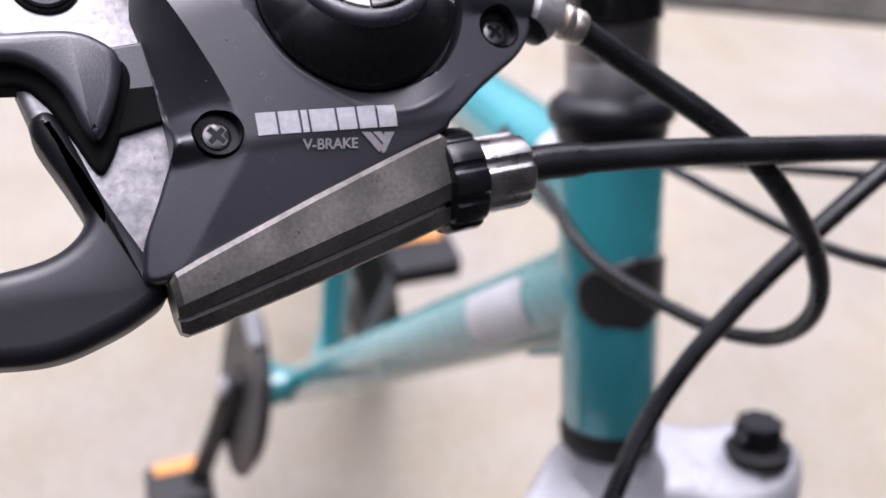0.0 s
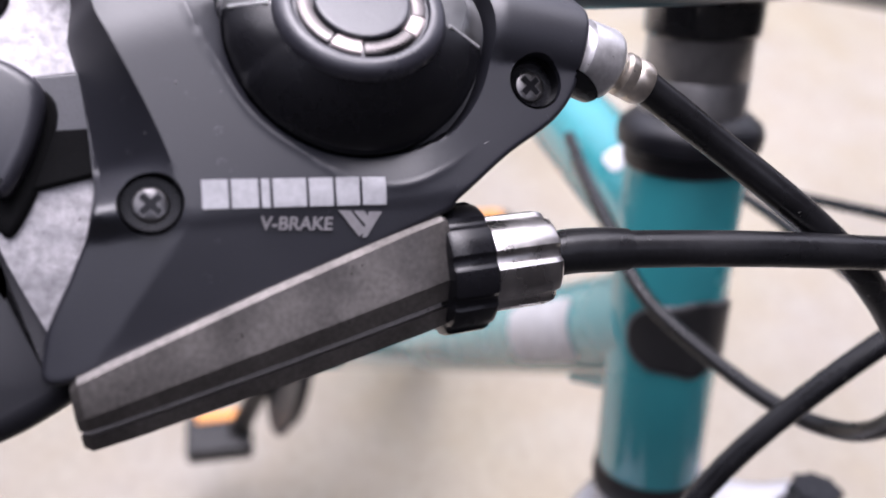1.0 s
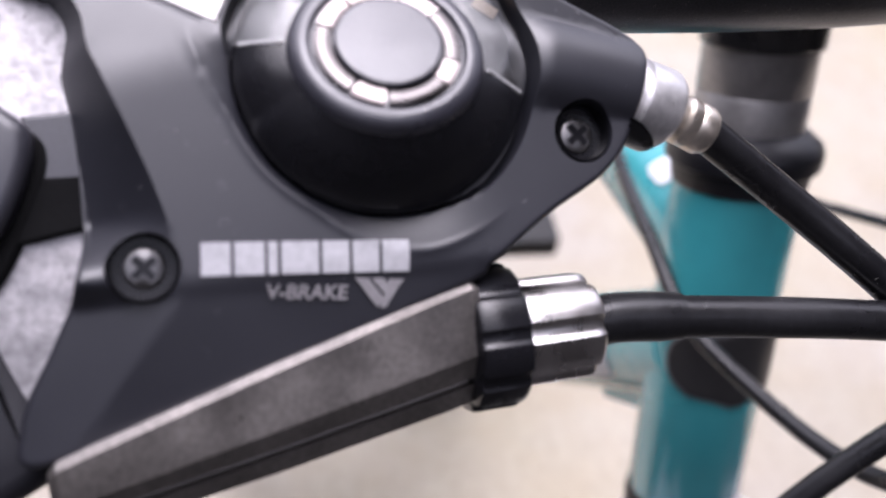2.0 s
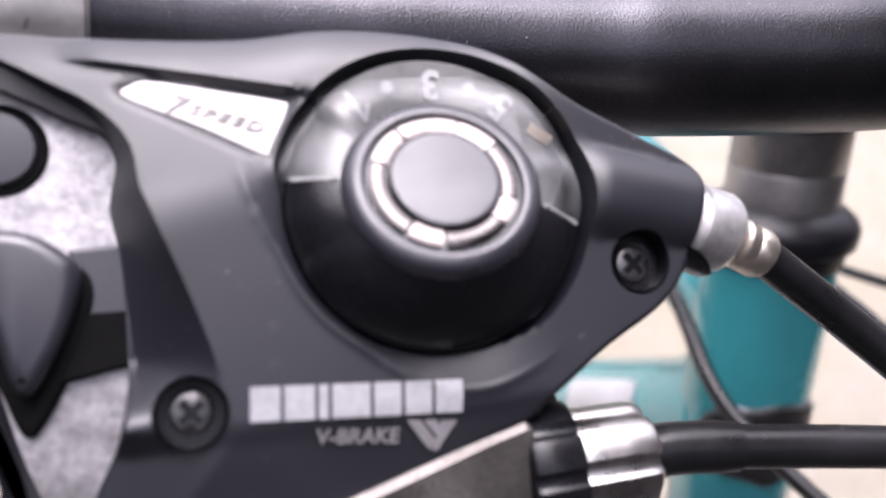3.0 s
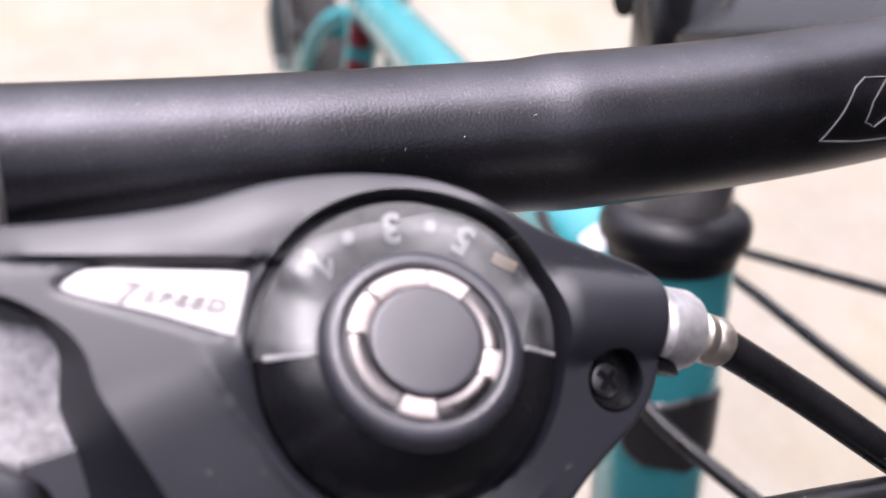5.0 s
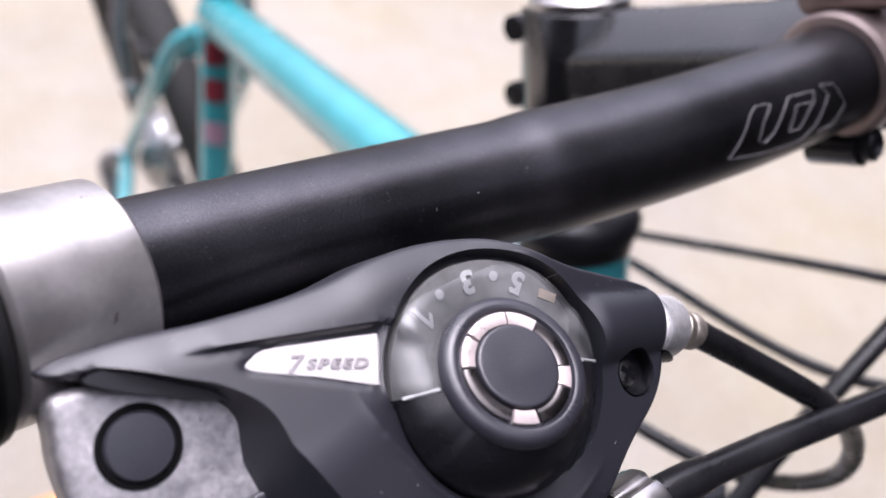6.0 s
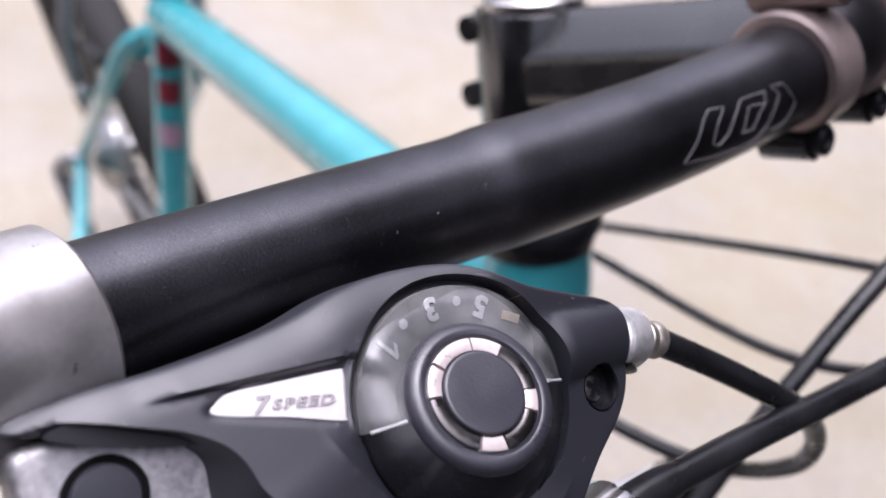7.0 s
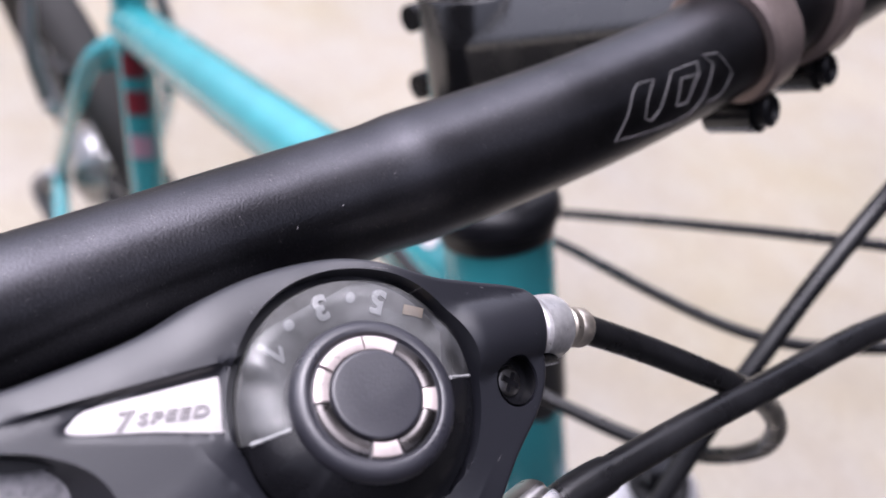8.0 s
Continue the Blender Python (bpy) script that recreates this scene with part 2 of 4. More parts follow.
def sweep(path, radii, seg=20, bm=None, cap=True, shape=None):
    """A round (or shaped) bar along a path; radii one number, or one for each point."""
    bm = bm or bmesh.new()
    path = [Vector(q) for q in path]
    if not isinstance(radii, (list, tuple)):
        radii = [radii] * len(path)
    tan = [(path[min(i + 1, len(path) - 1)] - path[max(i - 1, 0)]).normalized() for i in range(len(path))]
    side = tan[0].orthogonal().normalized()
    rings = []
    for q, t, r in zip(path, tan, radii):
        side = (side - side.dot(t) * t).normalized()
        other = t.cross(side)
        rings.append([q + r * (math.cos(a) * side + math.sin(a) * other) for a in (2 * math.pi * k / seg for k in range(seg))])
    return skin(bm, rings, cap)


def lathe(base, axis, profile, seg=32, bm=None, cap=True, ref=None):
    """A turned part: profile rows of height along the axis and radius."""
    bm = bm or bmesh.new()
    axis = Vector(axis).normalized()
    s = Vector(ref) if ref is not None else axis.orthogonal()
    s = (s - s.dot(axis) * axis).normalized()
    o = axis.cross(s)
    rings = [[Vector(base) + h * axis + r * (math.cos(a) * s + math.sin(a) * o) for a in (2 * math.pi * k / seg for k in range(seg))] for h, r in profile]
    return skin(bm, rings, cap)


def slab(outline, at, w0, w1, edge=0.0, bm=None):
    """A plate with a chamfered upper edge: outline in the plane of at(u, v, w)."""
    bm = bm or bmesh.new()
    pts = [Vector((q[0], q[1])) for q in outline]
    n = len(pts)
    area = sum(pts[i].x * pts[(i + 1) % n].y - pts[(i + 1) % n].x * pts[i].y for i in range(n))
    if area < 0:
        pts.reverse()

    def inset(d):
        out = []
        for i in range(n):
            a, b = (pts[i] - pts[i - 1]), (pts[(i + 1) % n] - pts[i])
            na, nb = Vector((-a.y, a.x)).normalized(), Vector((-b.y, b.x)).normalized()
            m = (na + nb)
            m = m / max(0.35, m.length_squared / 2) if m.length > 1e-6 else na
            out.append(pts[i] + d * m)
        return out

    levels = [(w0, 0.0), (w1, 0.0)]
    if edge:
        levels = [(w0, 0.0)] + [(w1 - edge * (1 - math.sin(a)), edge * (1 - math.cos(a))) for a in (0, 0.4, 0.8, 1.2, math.pi / 2)]
    rings = [[at(q.x, q.y, w) for q in inset(d)] for w, d in levels]
    return skin(bm, rings)


def box(at, u0, u1, v0, v1, w0, w1, bm=None):
    return slab([(u0, v0), (u1, v0), (u1, v1), (u0, v1)], at, w0, w1, bm=bm)


def raised(at, u0, u1, v0, v1, w, n=5, bm=None):
    """A thin printed block that follows a curved face."""
    bm = bm or bmesh.new()
    lay = [[[bm.verts.new(at(u0 + (u1 - u0) * i / n, v0 + (v1 - v0) * j / n, h)) for j in range(n + 1)] for i in range(n + 1)] for h in (w - 0.3, w)]
    for i in range(n):
        for j in range(n):
            bm.faces.new((lay[1][i][j], lay[1][i + 1][j], lay[1][i + 1][j + 1], lay[1][i][j + 1]))
    edge = [(i, 0) for i in range(n)] + [(n, j) for j in range(n)] + [(i, n) for i in range(n, 0, -1)] + [(0, j) for j in range(n, 0, -1)]
    for (a, b), (c, d) in zip(edge, edge[1:] + edge[:1]):
        bm.faces.new((lay[0][a][b], lay[0][c][d], lay[1][c][d], lay[1][a][b]))
    return bm


def lettering(name, text, at, u, v, w, size, angle, material, parent, depth=0.0002, shear=0.0, label="", bold=0.0, spread=1.0, stretch=1.0):
    """Raised letters lying in the plane of at()."""
    cu = bpy.data.curves.new(name, "FONT")
    cu.body, cu.size, cu.extrude, cu.shear = text, size, depth, shear
    cu.offset, cu.space_character = bold * size, spread
    cu.align_x, cu.align_y = "CENTER", "CENTER"
    tmp = new("text", cu)
    bpy.context.view_layer.update()
    me = bpy.data.meshes.new_from_object(tmp.evaluated_get(bpy.context.evaluated_depsgraph_get()))
    bpy.data.objects.remove(tmp)
    bm = bmesh.new()
    bm.from_mesh(me)
    bpy.data.meshes.remove(me)
    c, s = math.cos(radians(angle)), math.sin(radians(angle))
    for q in bm.verts:
        x, y, z = q.co
        x *= stretch
        q.co = at(u + c * x - s * y, v + s * x + c * y, w + z)
    return part(name, bm, material, parent, label, smooth=False)


def patch(base, axis, ref, r, rows, seg=14):
    """A thin sheet wrapped round a tube: rows of height, first and last degree."""
    axis = Vector(axis).normalized()
    s = (Vector(ref) - Vector(ref).dot(axis) * axis).normalized()
    o = axis.cross(s)
    bm = bmesh.new()
    for lift in (0.0, 0.0006):
        grid = [[bm.verts.new(Vector(base) + h * axis + (r + lift) * (math.cos(a) * s + math.sin(a) * o)) for a in (radians(a0 + (a1 - a0) * k / seg) for k in range(seg + 1))] for h, a0, a1 in rows]
        for p, q in zip(grid, grid[1:]):
            for i in range(seg):
                bm.faces.new((p[i], p[i + 1], q[i + 1], q[i]))
    return bm


def inside(x, y, poly):
    hit = False
    for i in range(len(poly)):
        (ax, ay), (bx, by) = poly[i - 1], poly[i]
        if (ay > y) != (by > y) and x < (bx - ax) * (y - ay) / (by - ay) + ax:
            hit = not hit
    return hit


def gap(x, y, poly, closed=True):
    """Distance from a point to an outline."""
    best = 1e9
    for i in range(0 if closed else 1, len(poly)):
        (ax, ay), (bx, by) = poly[i - 1], poly[i]
        dx, dy = bx - ax, by - ay
        t = max(0.0, min(1.0, ((x - ax) * dx + (y - ay) * dy) / (dx * dx + dy * dy + 1e-12)))
        best = min(best, math.hypot(x - ax - t * dx, y - ay - t * dy))
    return best


def smooth01(x):
    x = max(0.0, min(1.0, x))
    return x * x * (3 - 2 * x)


# ---- ground ----
def ground():
    bm = bmesh.new()
    rnd = random.Random(3)
    xs = [-60, -20, -8, *[-4 + 0.25 * i for i in range(33)], 8, 20, 60]
    grid = [[bm.verts.new((x, y, 0.0)) for y in xs] for x in xs]
    for i in range(len(xs) - 1):
        for j in range(len(xs) - 1):
            bm.faces.new((grid[i][j], grid[i + 1][j], grid[i + 1][j + 1], grid[i][j + 1]))
    ob = part("ground", bm, M_GROUND, None, "pale beige concrete yard with faint stains")
    tagged(ob, category="ground", kind="structure")
    # planted verge beyond the yard
    a, d = Vector((-2.10, 1.62, 0)), Vector((0.24, 0.63, 0)).normalized()
    out = Vector((-d.y, d.x, 0))
    at = lambda u, v, w: a + u * d + v * out + Vector((0, 0, w))
    bm = box(at, -8, 10, 0.0, 9.0, -0.02, 0.015)
    tagged(part("verge", bm, M_SOIL, None, "dark soil strip beside the concrete yard", smooth=False), category="ground", kind="structure")
    bm = bmesh.new()
    for _ in range(2600):
        u, v = rnd.uniform(-2, 4), rnd.uniform(0.02, 1.6)
        h, w, t = rnd.uniform(0.05, 0.16), rnd.uniform(0.003, 0.006), rnd.uniform(0, 6.28)
        p = at(u, v, 0.02)
        s = Vector((math.cos(t), math.sin(t), 0)) * w
        b = Vector((math.sin(t), -math.cos(t), 0)) * h * rnd.uniform(0.1, 0.6)
        q = [bm.verts.new(p - s), bm.verts.new(p + s), bm.verts.new(p + 0.6 * s + 0.5 * b + Vector((0, 0, 0.6 * h))), bm.verts.new(p - 0.6 * s + 0.5 * b + Vector((0, 0, 0.6 * h))), bm.verts.new(p + b + Vector((0, 0, h)))]
        bm.faces.new((q[0], q[1], q[2], q[3]))
        bm.faces.new((q[3], q[2], q[4]))
    tagged(part("grass", bm, M_GRASS, None, "dark green grass growing in the soil verge", smooth=False), category="grass", kind="stuff")


ground()


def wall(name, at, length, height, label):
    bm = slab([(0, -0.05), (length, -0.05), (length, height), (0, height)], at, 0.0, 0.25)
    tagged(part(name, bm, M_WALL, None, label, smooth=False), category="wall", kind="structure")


# unseen walls added to darken reflections: behind the viewer, and a tall one on the bicycle's left
wall("shade_wall_south", lambda u, v, w: Vector((1.3 + w, u - 6, v)), 9.1, 2.25, "unseen dark wall added to darken reflections")
wall("shade_wall_west", lambda u, v, w: Vector((u - 1.0, -1.8 - w, v)), 2.29, 3.6, "unseen dark wall added to darken reflections")
wall("shade_wall_east", lambda u, v, w: Vector((u - 1.0, 3.1 + w, v)), 4.0, 13.0, "tall unseen dark wall added to darken reflections")


def shade_strip():
    """Unseen dark ground strip at the foot of the wall, added to darken reflections."""
    at = lambda u, v, w: Vector((u, v, w))
    bm = slab([(-1.8, -6), (1.3, -6), (1.3, 7), (0.90, 7), (-0.06, 0.40), (-0.20, -0.95), (-1.8, -0.95)], at, -0.02, 0.006)
    tagged(part("pavement", bm, M_SHADE_STRIP, None, "unseen dark ground strip added to darken reflections", smooth=False), category="pavement", kind="structure")


shade_strip()

# ---- bicycle ----
bike = thing("bicycle", (-0.55, 0.14, 0.0), "teal mountain bicycle with black handlebar standing on concrete", "bicycle")

# the shifter's own axes: u along the bar, v up its face, w out of its face, all in metres
SC = Vector((-0.1315, 0.0355, 0.9944))
E1, E2 = Vector((-0.1733, 0.9849, 0.0007)).normalized(), Vector((-0.7477, -0.1320, 0.6508)).normalized()
E1 = (E1 - E1.dot(E2) * E2).normalized()
EN = E1.cross(E2)


def sf(u, v, w):
    return SC + u * E1 + v * E2 + w * EN


def mm(u, v, w):
    return sf(u / 1000, v / 1000, w / 1000)


def handlebar_point(y):
    if y > 0.19:
        # the far half mirrors the near one across the steering plane
        n = Vector((-0.14, 0.99, 0.0)).normalized()
        p = handlebar_point(0.38 - y)
        return p - 2 * (p - handlebar_point(0.19)).dot(n) * n
    if y < -0.03:
        a, b = handlebar_point(-0.03), handlebar_point(0.0)
        return a + (a - b) * ((-0.03 - y) / 0.03)
    k = (y - 0.05) / 0.1
    x = -0.1742 - 0.0053 * k + 0.0097 * k * k - 0.0069 * k ** 3
    z = 0.9863 - 0.0052 * k + 0.0106 * k * k - 0.0018 * k ** 3
    return Vector((x, y, z))


def handlebar_radius(y):
    return 0.0112 + 0.0010 / (1 + math.exp(-(y - 0.030) / 0.012)) + 0.0007 / (1 + math.exp(-(y - 0.068) / 0.0016))


def build_handlebar():
    ys = [-0.145 + 0.002 * i for i in range(338)]
    pts = [handlebar_point(y) for y in ys]
    bar = part("handlebar", sweep(pts, [handlebar_radius(min(y, 0.38 - y)) for y in ys], 40), M_BAR, bike, "matt black alloy handlebar with faint scratches")
    # fine scratches in the finish
    for y, deg, long, slant in ((0.0425, 36, 0.9, 70), (0.0152, 63, 0.7, 40), (0.0115, 22, 1.0, 60), (0.0055, 27, 0.8, 75), (0.0205, 24, 0.9, 80), (0.0290, 19, 0.7, 50), (0.0515, 41, 0.5, 30), (0.0630, 52, 0.6, 20), (0.0340, 58, 0.4, 80)):
        c, n = 0.0005 * long * math.cos(radians(slant)), math.degrees(0.0005 * long * math.sin(radians(slant)) / 0.0125)
        ends = [handlebar_point(y + f * c) + (handlebar_radius(y) - 0.00003) * Vector((math.cos(radians(deg + f * n)), 0, math.sin(radians(deg + f * n)))) for f in (-1, -0.3, 0.4, 1)]
        part("scratch", sweep(ends, [0.00003, 0.0001, 0.00008, 0.00003], 6), M_GREYPRINT, bar, "fine pale scratch")
    # silver lever clamp round the bar
    a, b = handlebar_point(-0.0285), handlebar_point(-0.0108)
    ax = (b - a).normalized()
    ln = (b - a).length
    prof = [(0, 0.0113), (0, 0.0142), (0.0008, 0.0150), (ln - 0.0008, 0.0150), (ln, 0.0142), (ln, 0.0113)]
    part("lever_clamp", lathe(a, ax, prof, 48, cap=False), M_CLAMP, bike, "satin silver brake lever clamp with small stains")
    # ribbed rubber grip
    g0 = a - 0.001 * ax
    prof = [(0, 0.012), (0, 0.0158), (-0.0006, 0.0160), (-0.0014, 0.0160)]
    h = -0.0018
    for i in range(42):
        prof += [(h, 0.0140), (h - 0.0007, 0.0140), (h - 0.0009, 0.0158), (h - 0.0013, 0.0164), (h - 0.0019, 0.0158), (h - 0.0021, 0.0140)]
        h -= 0.0027
    prof += [(h, 0.016), (h - 0.004, 0.017), (h - 0.008, 0.012)]
    part("grip", lathe(g0, ax, prof, 40), M_RUBBER, bike, "black ribbed rubber handlebar grip")
    q0, q1 = handlebar_point(0.42), handlebar_point(0.45)
    part("grip", lathe(q0, q0 - q1, prof, 40), M_RUBBER, bike, "black ribbed rubber handlebar grip")
    return bar


bar = build_handlebar()


# ---- gear shifter and brake lever ----
DIAL = (-1.3, -2.1)
COVER = [(-55, 23.6), (-46, 23.5), (-35, 21.4), (-21, 19.9), (-11, 20.3), (-3, 19.6), (5, 17.4), (10.5, 14.2), (17, 8.2), (23, 4.2), (30.5, -0.6), (32.4, -3.4), (30.6, -9.0),
         (28.3, -14.2), (24.0, -18.2), (16, -22.0), (8.2, -26.6), (4.0, -28.8), (-20, -34.4), (-43.7, -40.0), (-45.4, -35.0), (-41.0, -27.5), (-37.4, -20.8), (-36.8, -13.0),
         (-36.4, -4.0), (-37.0, 3.4), (-36.4, 8.5), (-38.5, 12.0), (-43, 15.4), (-49, 19.4)]
LEFT = [(-57, 24.2), (-52.0, 21.4), (-47, 18.5), (-42, 15.0), (-38, 12.0), (-36.0, 8.3), (-36.8, 3.2), (-36.3, -4.3), (-36.2, -13.5), (-36.0, -18.5), (-36.2, -24.0)]
LEFT = [(q.x, q.y) for q in spline([(a, b, 0) for a, b in LEFT], 8)]


UPPER = [(-62, 24.2), *COVER[:8]]
UPPER = [(q.x, q.y) for q in spline([(a, b, 0) for a, b in UPPER], 6)]


def wall_width(v):
    """Width of the bevelled wall along the cover's inner side."""
    width = 1.6 + 2.6 * smooth01((14 - v) / 14) + 4.4 * smooth01((5 - v) / 24)
    return width


def cover_fall(u, v):
    """How far the cover's face falls away towards its upper wing, in millimetres."""
    q = 0.25 * (-u - 14) + (v - 3)
    return -0.23 * (q if q > 3 else (q + 3) ** 2 / 12 if q > -3 else 0.0)


def dish_radius(a):
    """Outer radius of the dish below the dial, at a degrees round it."""
    return 18.6 + 3.4 * smooth01((a - 228) / 52) + min(5.0, 1.2 * max(0.0, (195 - a) / 15) ** 1.5)


def cover_height(u, v):
    """Height of the cover's face, in millimetres."""
    h = cover_fall(u, v) * smooth01((v + 8) / 12)
    s = (-22.0 - 0.07 * (u + 30)) - v
    if s > 0:
        # two facets meet in a crease that runs from the screw to the lower corner
        off = -0.73 * (u + 27.5) + 0.68 * (v + 25)
        h -= (0.20 * s + 0.24 * max(0.0, off)) * smooth01(s / 3)
    if u < -22:
        h -= 8.5 * smooth01((v + 21.5) / 7) * smooth01((22.5 - v) / 5) * max(0.0, 1 - gap(u, v, LEFT, closed=False) / wall_width(v))
    if u < -42:
        h -= 0.12 * (-42 - u) ** 2 / (-36 - u)
    # the upper band of the wing stands above the label's bed
    if u < 0 and v > 8:
        up = v - (15.9 - 0.271 * (u + 31))
        h += 0.9 * smooth01(up / 0.9) * smooth01((u + 41) / 6) * (1 - smooth01((u + 16) / 14))
    # the upper edge rolls over in a wide curve
    if v > 3 and u < 14:
        d = gap(u, v, UPPER, closed=False)
        if d < 6:
            h -= 1.7 * (1 - d / 6) ** 2 * smooth01((14 - u) / 12)
    # socket of the shift cable
    ax, ay, bx, by = 12.0, -1.5, 32.0, -7.5
    t = ((u - ax) * (bx - ax) + (v - ay) * (by - ay)) / ((bx - ax) ** 2 + (by - ay) ** 2)
    if t > 0.1:
        d = abs((u - ax) * (by - ay) - (v - ay) * (bx - ax)) / math.hypot(bx - ax, by - ay)
        if d < 7.5:
            h = max(h, smooth01((t - 0.02) / 0.34) * (math.sqrt(7.5 ** 2 - d * d) - 5.0) - 0.9 * max(0.0, t - 0.35))
    # rim round the dial
    r = math.hypot(u - DIAL[0], v - DIAL[1])
    a = math.degrees(math.atan2(v - DIAL[1], u - DIAL[0])) % 360
    # seat of the dial: a shallow dish below it, a steep wall all round
    low = smooth01((a - 158) / 14) * smooth01((308 - a) / 34)
    t = min(1.0, max(0.0, (dish_radius(a) - r) / (dish_radius(a) - 17.2)))
    h -= 1.25 * low * (t * t / 0.6 if t < 0.3 else t - 0.15)
    h += 0.22 * low * math.exp(-((r - dish_radius(a)) / 0.5) ** 2)
    if r < 18.9:
        h -= 3.2 * smooth01((18.7 - 1.15 * low - r) / 0.6)
    # bed of the label
    if -37 < u < -14 and 2 < v < 18:
        d = gap(u, v, [(-33.6, 14.2), (-29, 15.0), (-16.2, 11.0), (-19.2, 4.9)])
        if inside(u, v, [(-34, 14.5), (-29, 15.4), (-16.2, 11.6), (-19.2, 4.4)]):
            h -= 0.5
        else:
            h -= 0.5 * smooth01(1 - d / 1.2)
    for su, sv in ((-30.8, -21.0), (22.3, -12.6)):
        r = math.hypot(u - su, v - sv)
        h -= 2.7 * smooth01((3.75 - r) / 0.35)
    return h


def build_cover():
    from mathutils.geometry import delaunay_2d_cdt
    edge = [(q.x, q.y) for q in closed_spline([(u, v, 0) for u, v in COVER], 14)]
    inner = [q for q in edge]
    pts = [Vector(q) for q in edge]
    step = 0.6
    wells = ((-30.8, -21.0), (22.3, -12.6))
    rings = [(DIAL, r, 110) for r in (16.5, 16.9, 17.1, 17.3, 17.5, 17.8, 18.1, 18.4, 18.7, 19.0, 19.4, 19.9, 20.4)] + [(w, r, 28) for w in wells for r in (2.0, 2.8, 3.3, 3.5, 3.9)]
    for (cu, cv), r, k in rings:
        for i in range(k):
            q = Vector((cu + r * math.cos(2 * math.pi * i / k), cv + r * math.sin(2 * math.pi * i / k)))
            if inside(q.x, q.y, edge) and gap(q.x, q.y, edge) > (0.7 if r > 10 else 1.5):
                pts.append(q)
    for k in range(140):
        a = 156 + 174 * k / 139
        for f in (-4.4, -3.8, -3.2, -2.6, -2.1, -1.6, -1.3, -1.0, -0.75, -0.5, -0.25, 0.0, 0.3):
            r = dish_radius(a) + f
            q = Vector((DIAL[0] + r * math.cos(radians(a)), DIAL[1] + r * math.sin(radians(a))))
            if r > 20.6 and inside(q.x, q.y, edge) and gap(q.x, q.y, edge) > 1.9:
                pts.append(q)
    # rounded rim: rows of points that follow the outline
    for d in (0.06, 0.15, 0.28, 0.45, 0.6, 0.8, 1.3):
        for i in range(len(edge)):
            (ax, ay), (bx, by) = edge[i - 1], edge[(i + 1) % len(edge)]
            ln = math.hypot(bx - ax, by - ay)
            for sgn in (-1, 1):
                x, y = edge[i][0] + sgn * d * (by - ay) / ln, edge[i][1] - sgn * d * (bx - ax) / ln
                if inside(x, y, edge) and gap(x, y, edge) > d * 0.96 and (d < 0.7 or math.hypot(x - DIAL[0], y - DIAL[1]) > 20.7):
                    pts.append(Vector((x, y)))
    # crease lines laid as edges of the mesh, so that they stay straight
    clear = lambda x, y: inside(x, y, edge) and gap(x, y, edge) > 1.5 and all(math.hypot(x - a, y - b) > 4.1 for a, b in wells)
    lines = []
    wall_line = [Vector((a, b, 0)) for a, b in LEFT]
    for f in (0.25, 0.5, 0.75, 1.0):
        line = []
        for p, q in zip(wall_line, wall_line[1:]):
            t = (q - p).normalized()
            x = p.copy()
            for _ in range(4):
                x = p + Vector((-t.y, t.x, 0)) * f * wall_width(x.y)
            line.append((x.x, x.y))
        lines.append(line)
    for f in (0.0, 0.2, 0.4, 0.65, 0.9):
        lines.append([(-41 + 0.4 * k, 15.9 - 0.271 * (-10 + 0.4 * k) + f) for k in range(86)])
    lines.append([(-27.5 - 13.5 * k / 24, -25 - 14.5 * k / 24) for k in range(25)])
    creases = []
    for line in lines:
        last = None
        for q in line:
            if not clear(*q) or (q[1] < -19.5 and line is not lines[-1]) or math.hypot(q[0] - DIAL[0], q[1] - DIAL[1]) < 20.6:
                last = None
                continue
            pts.append(Vector(q))
            if last is not None:
                creases.append((last, len(pts) - 1))
            last = len(pts) - 1
    near = lambda x, y: any(gap(x, y, line, closed=False) < 0.3 for line in lines)

    def dished(u, v):
        r, a = math.hypot(u - DIAL[0], v - DIAL[1]), math.degrees(math.atan2(v - DIAL[1], u - DIAL[0])) % 360
        return 156 < a < 330 and r < dish_radius(a) + 0.6

    u = -56.0
    while u < 34:
        v = -42.0
        while v < 25:
            if inside(u, v, edge) and gap(u, v, edge) > 2.0 and math.hypot(u - DIAL[0], v - DIAL[1]) > 20.6 and not dished(u, v) and (u > -5 or not near(u, v)) and all(math.hypot(u - a, v - b) > 4.2 for a, b in wells):
                pts.append(Vector((u, v)))
            v += step
        u += step
    n = len(edge)
    vs, es, fs, *_ = delaunay_2d_cdt(pts, [(i, (i + 1) % n) for i in range(n)] + creases, [list(range(n))], 1, 1e-4)
    bm = bmesh.new()
    top = []
    for q in vs:
        d = gap(q.x, q.y, edge)
        h = cover_height(q.x, q.y)
        if d < 0.75:
            h -= 0.75 - math.sqrt(max(0.0, 0.75 ** 2 - (0.75 - d) ** 2))
        top.append(bm.verts.new(mm(q.x, q.y, h)))
    for f in fs:
        bm.faces.new([top[i] for i in f])
    rim = [e for e in bm.edges if e.is_boundary]
    got = bmesh.ops.extrude_edge_only(bm, edges=rim)
    for q in got["geom"]:
        if isinstance(q, bmesh.types.BMVert):
            q.co -= EN * 0.0085
    return part("shifter_cover", bm, M_PLASTIC, bike, "matt black plastic gear shifter cover", sharp=34)


cover = build_cover()


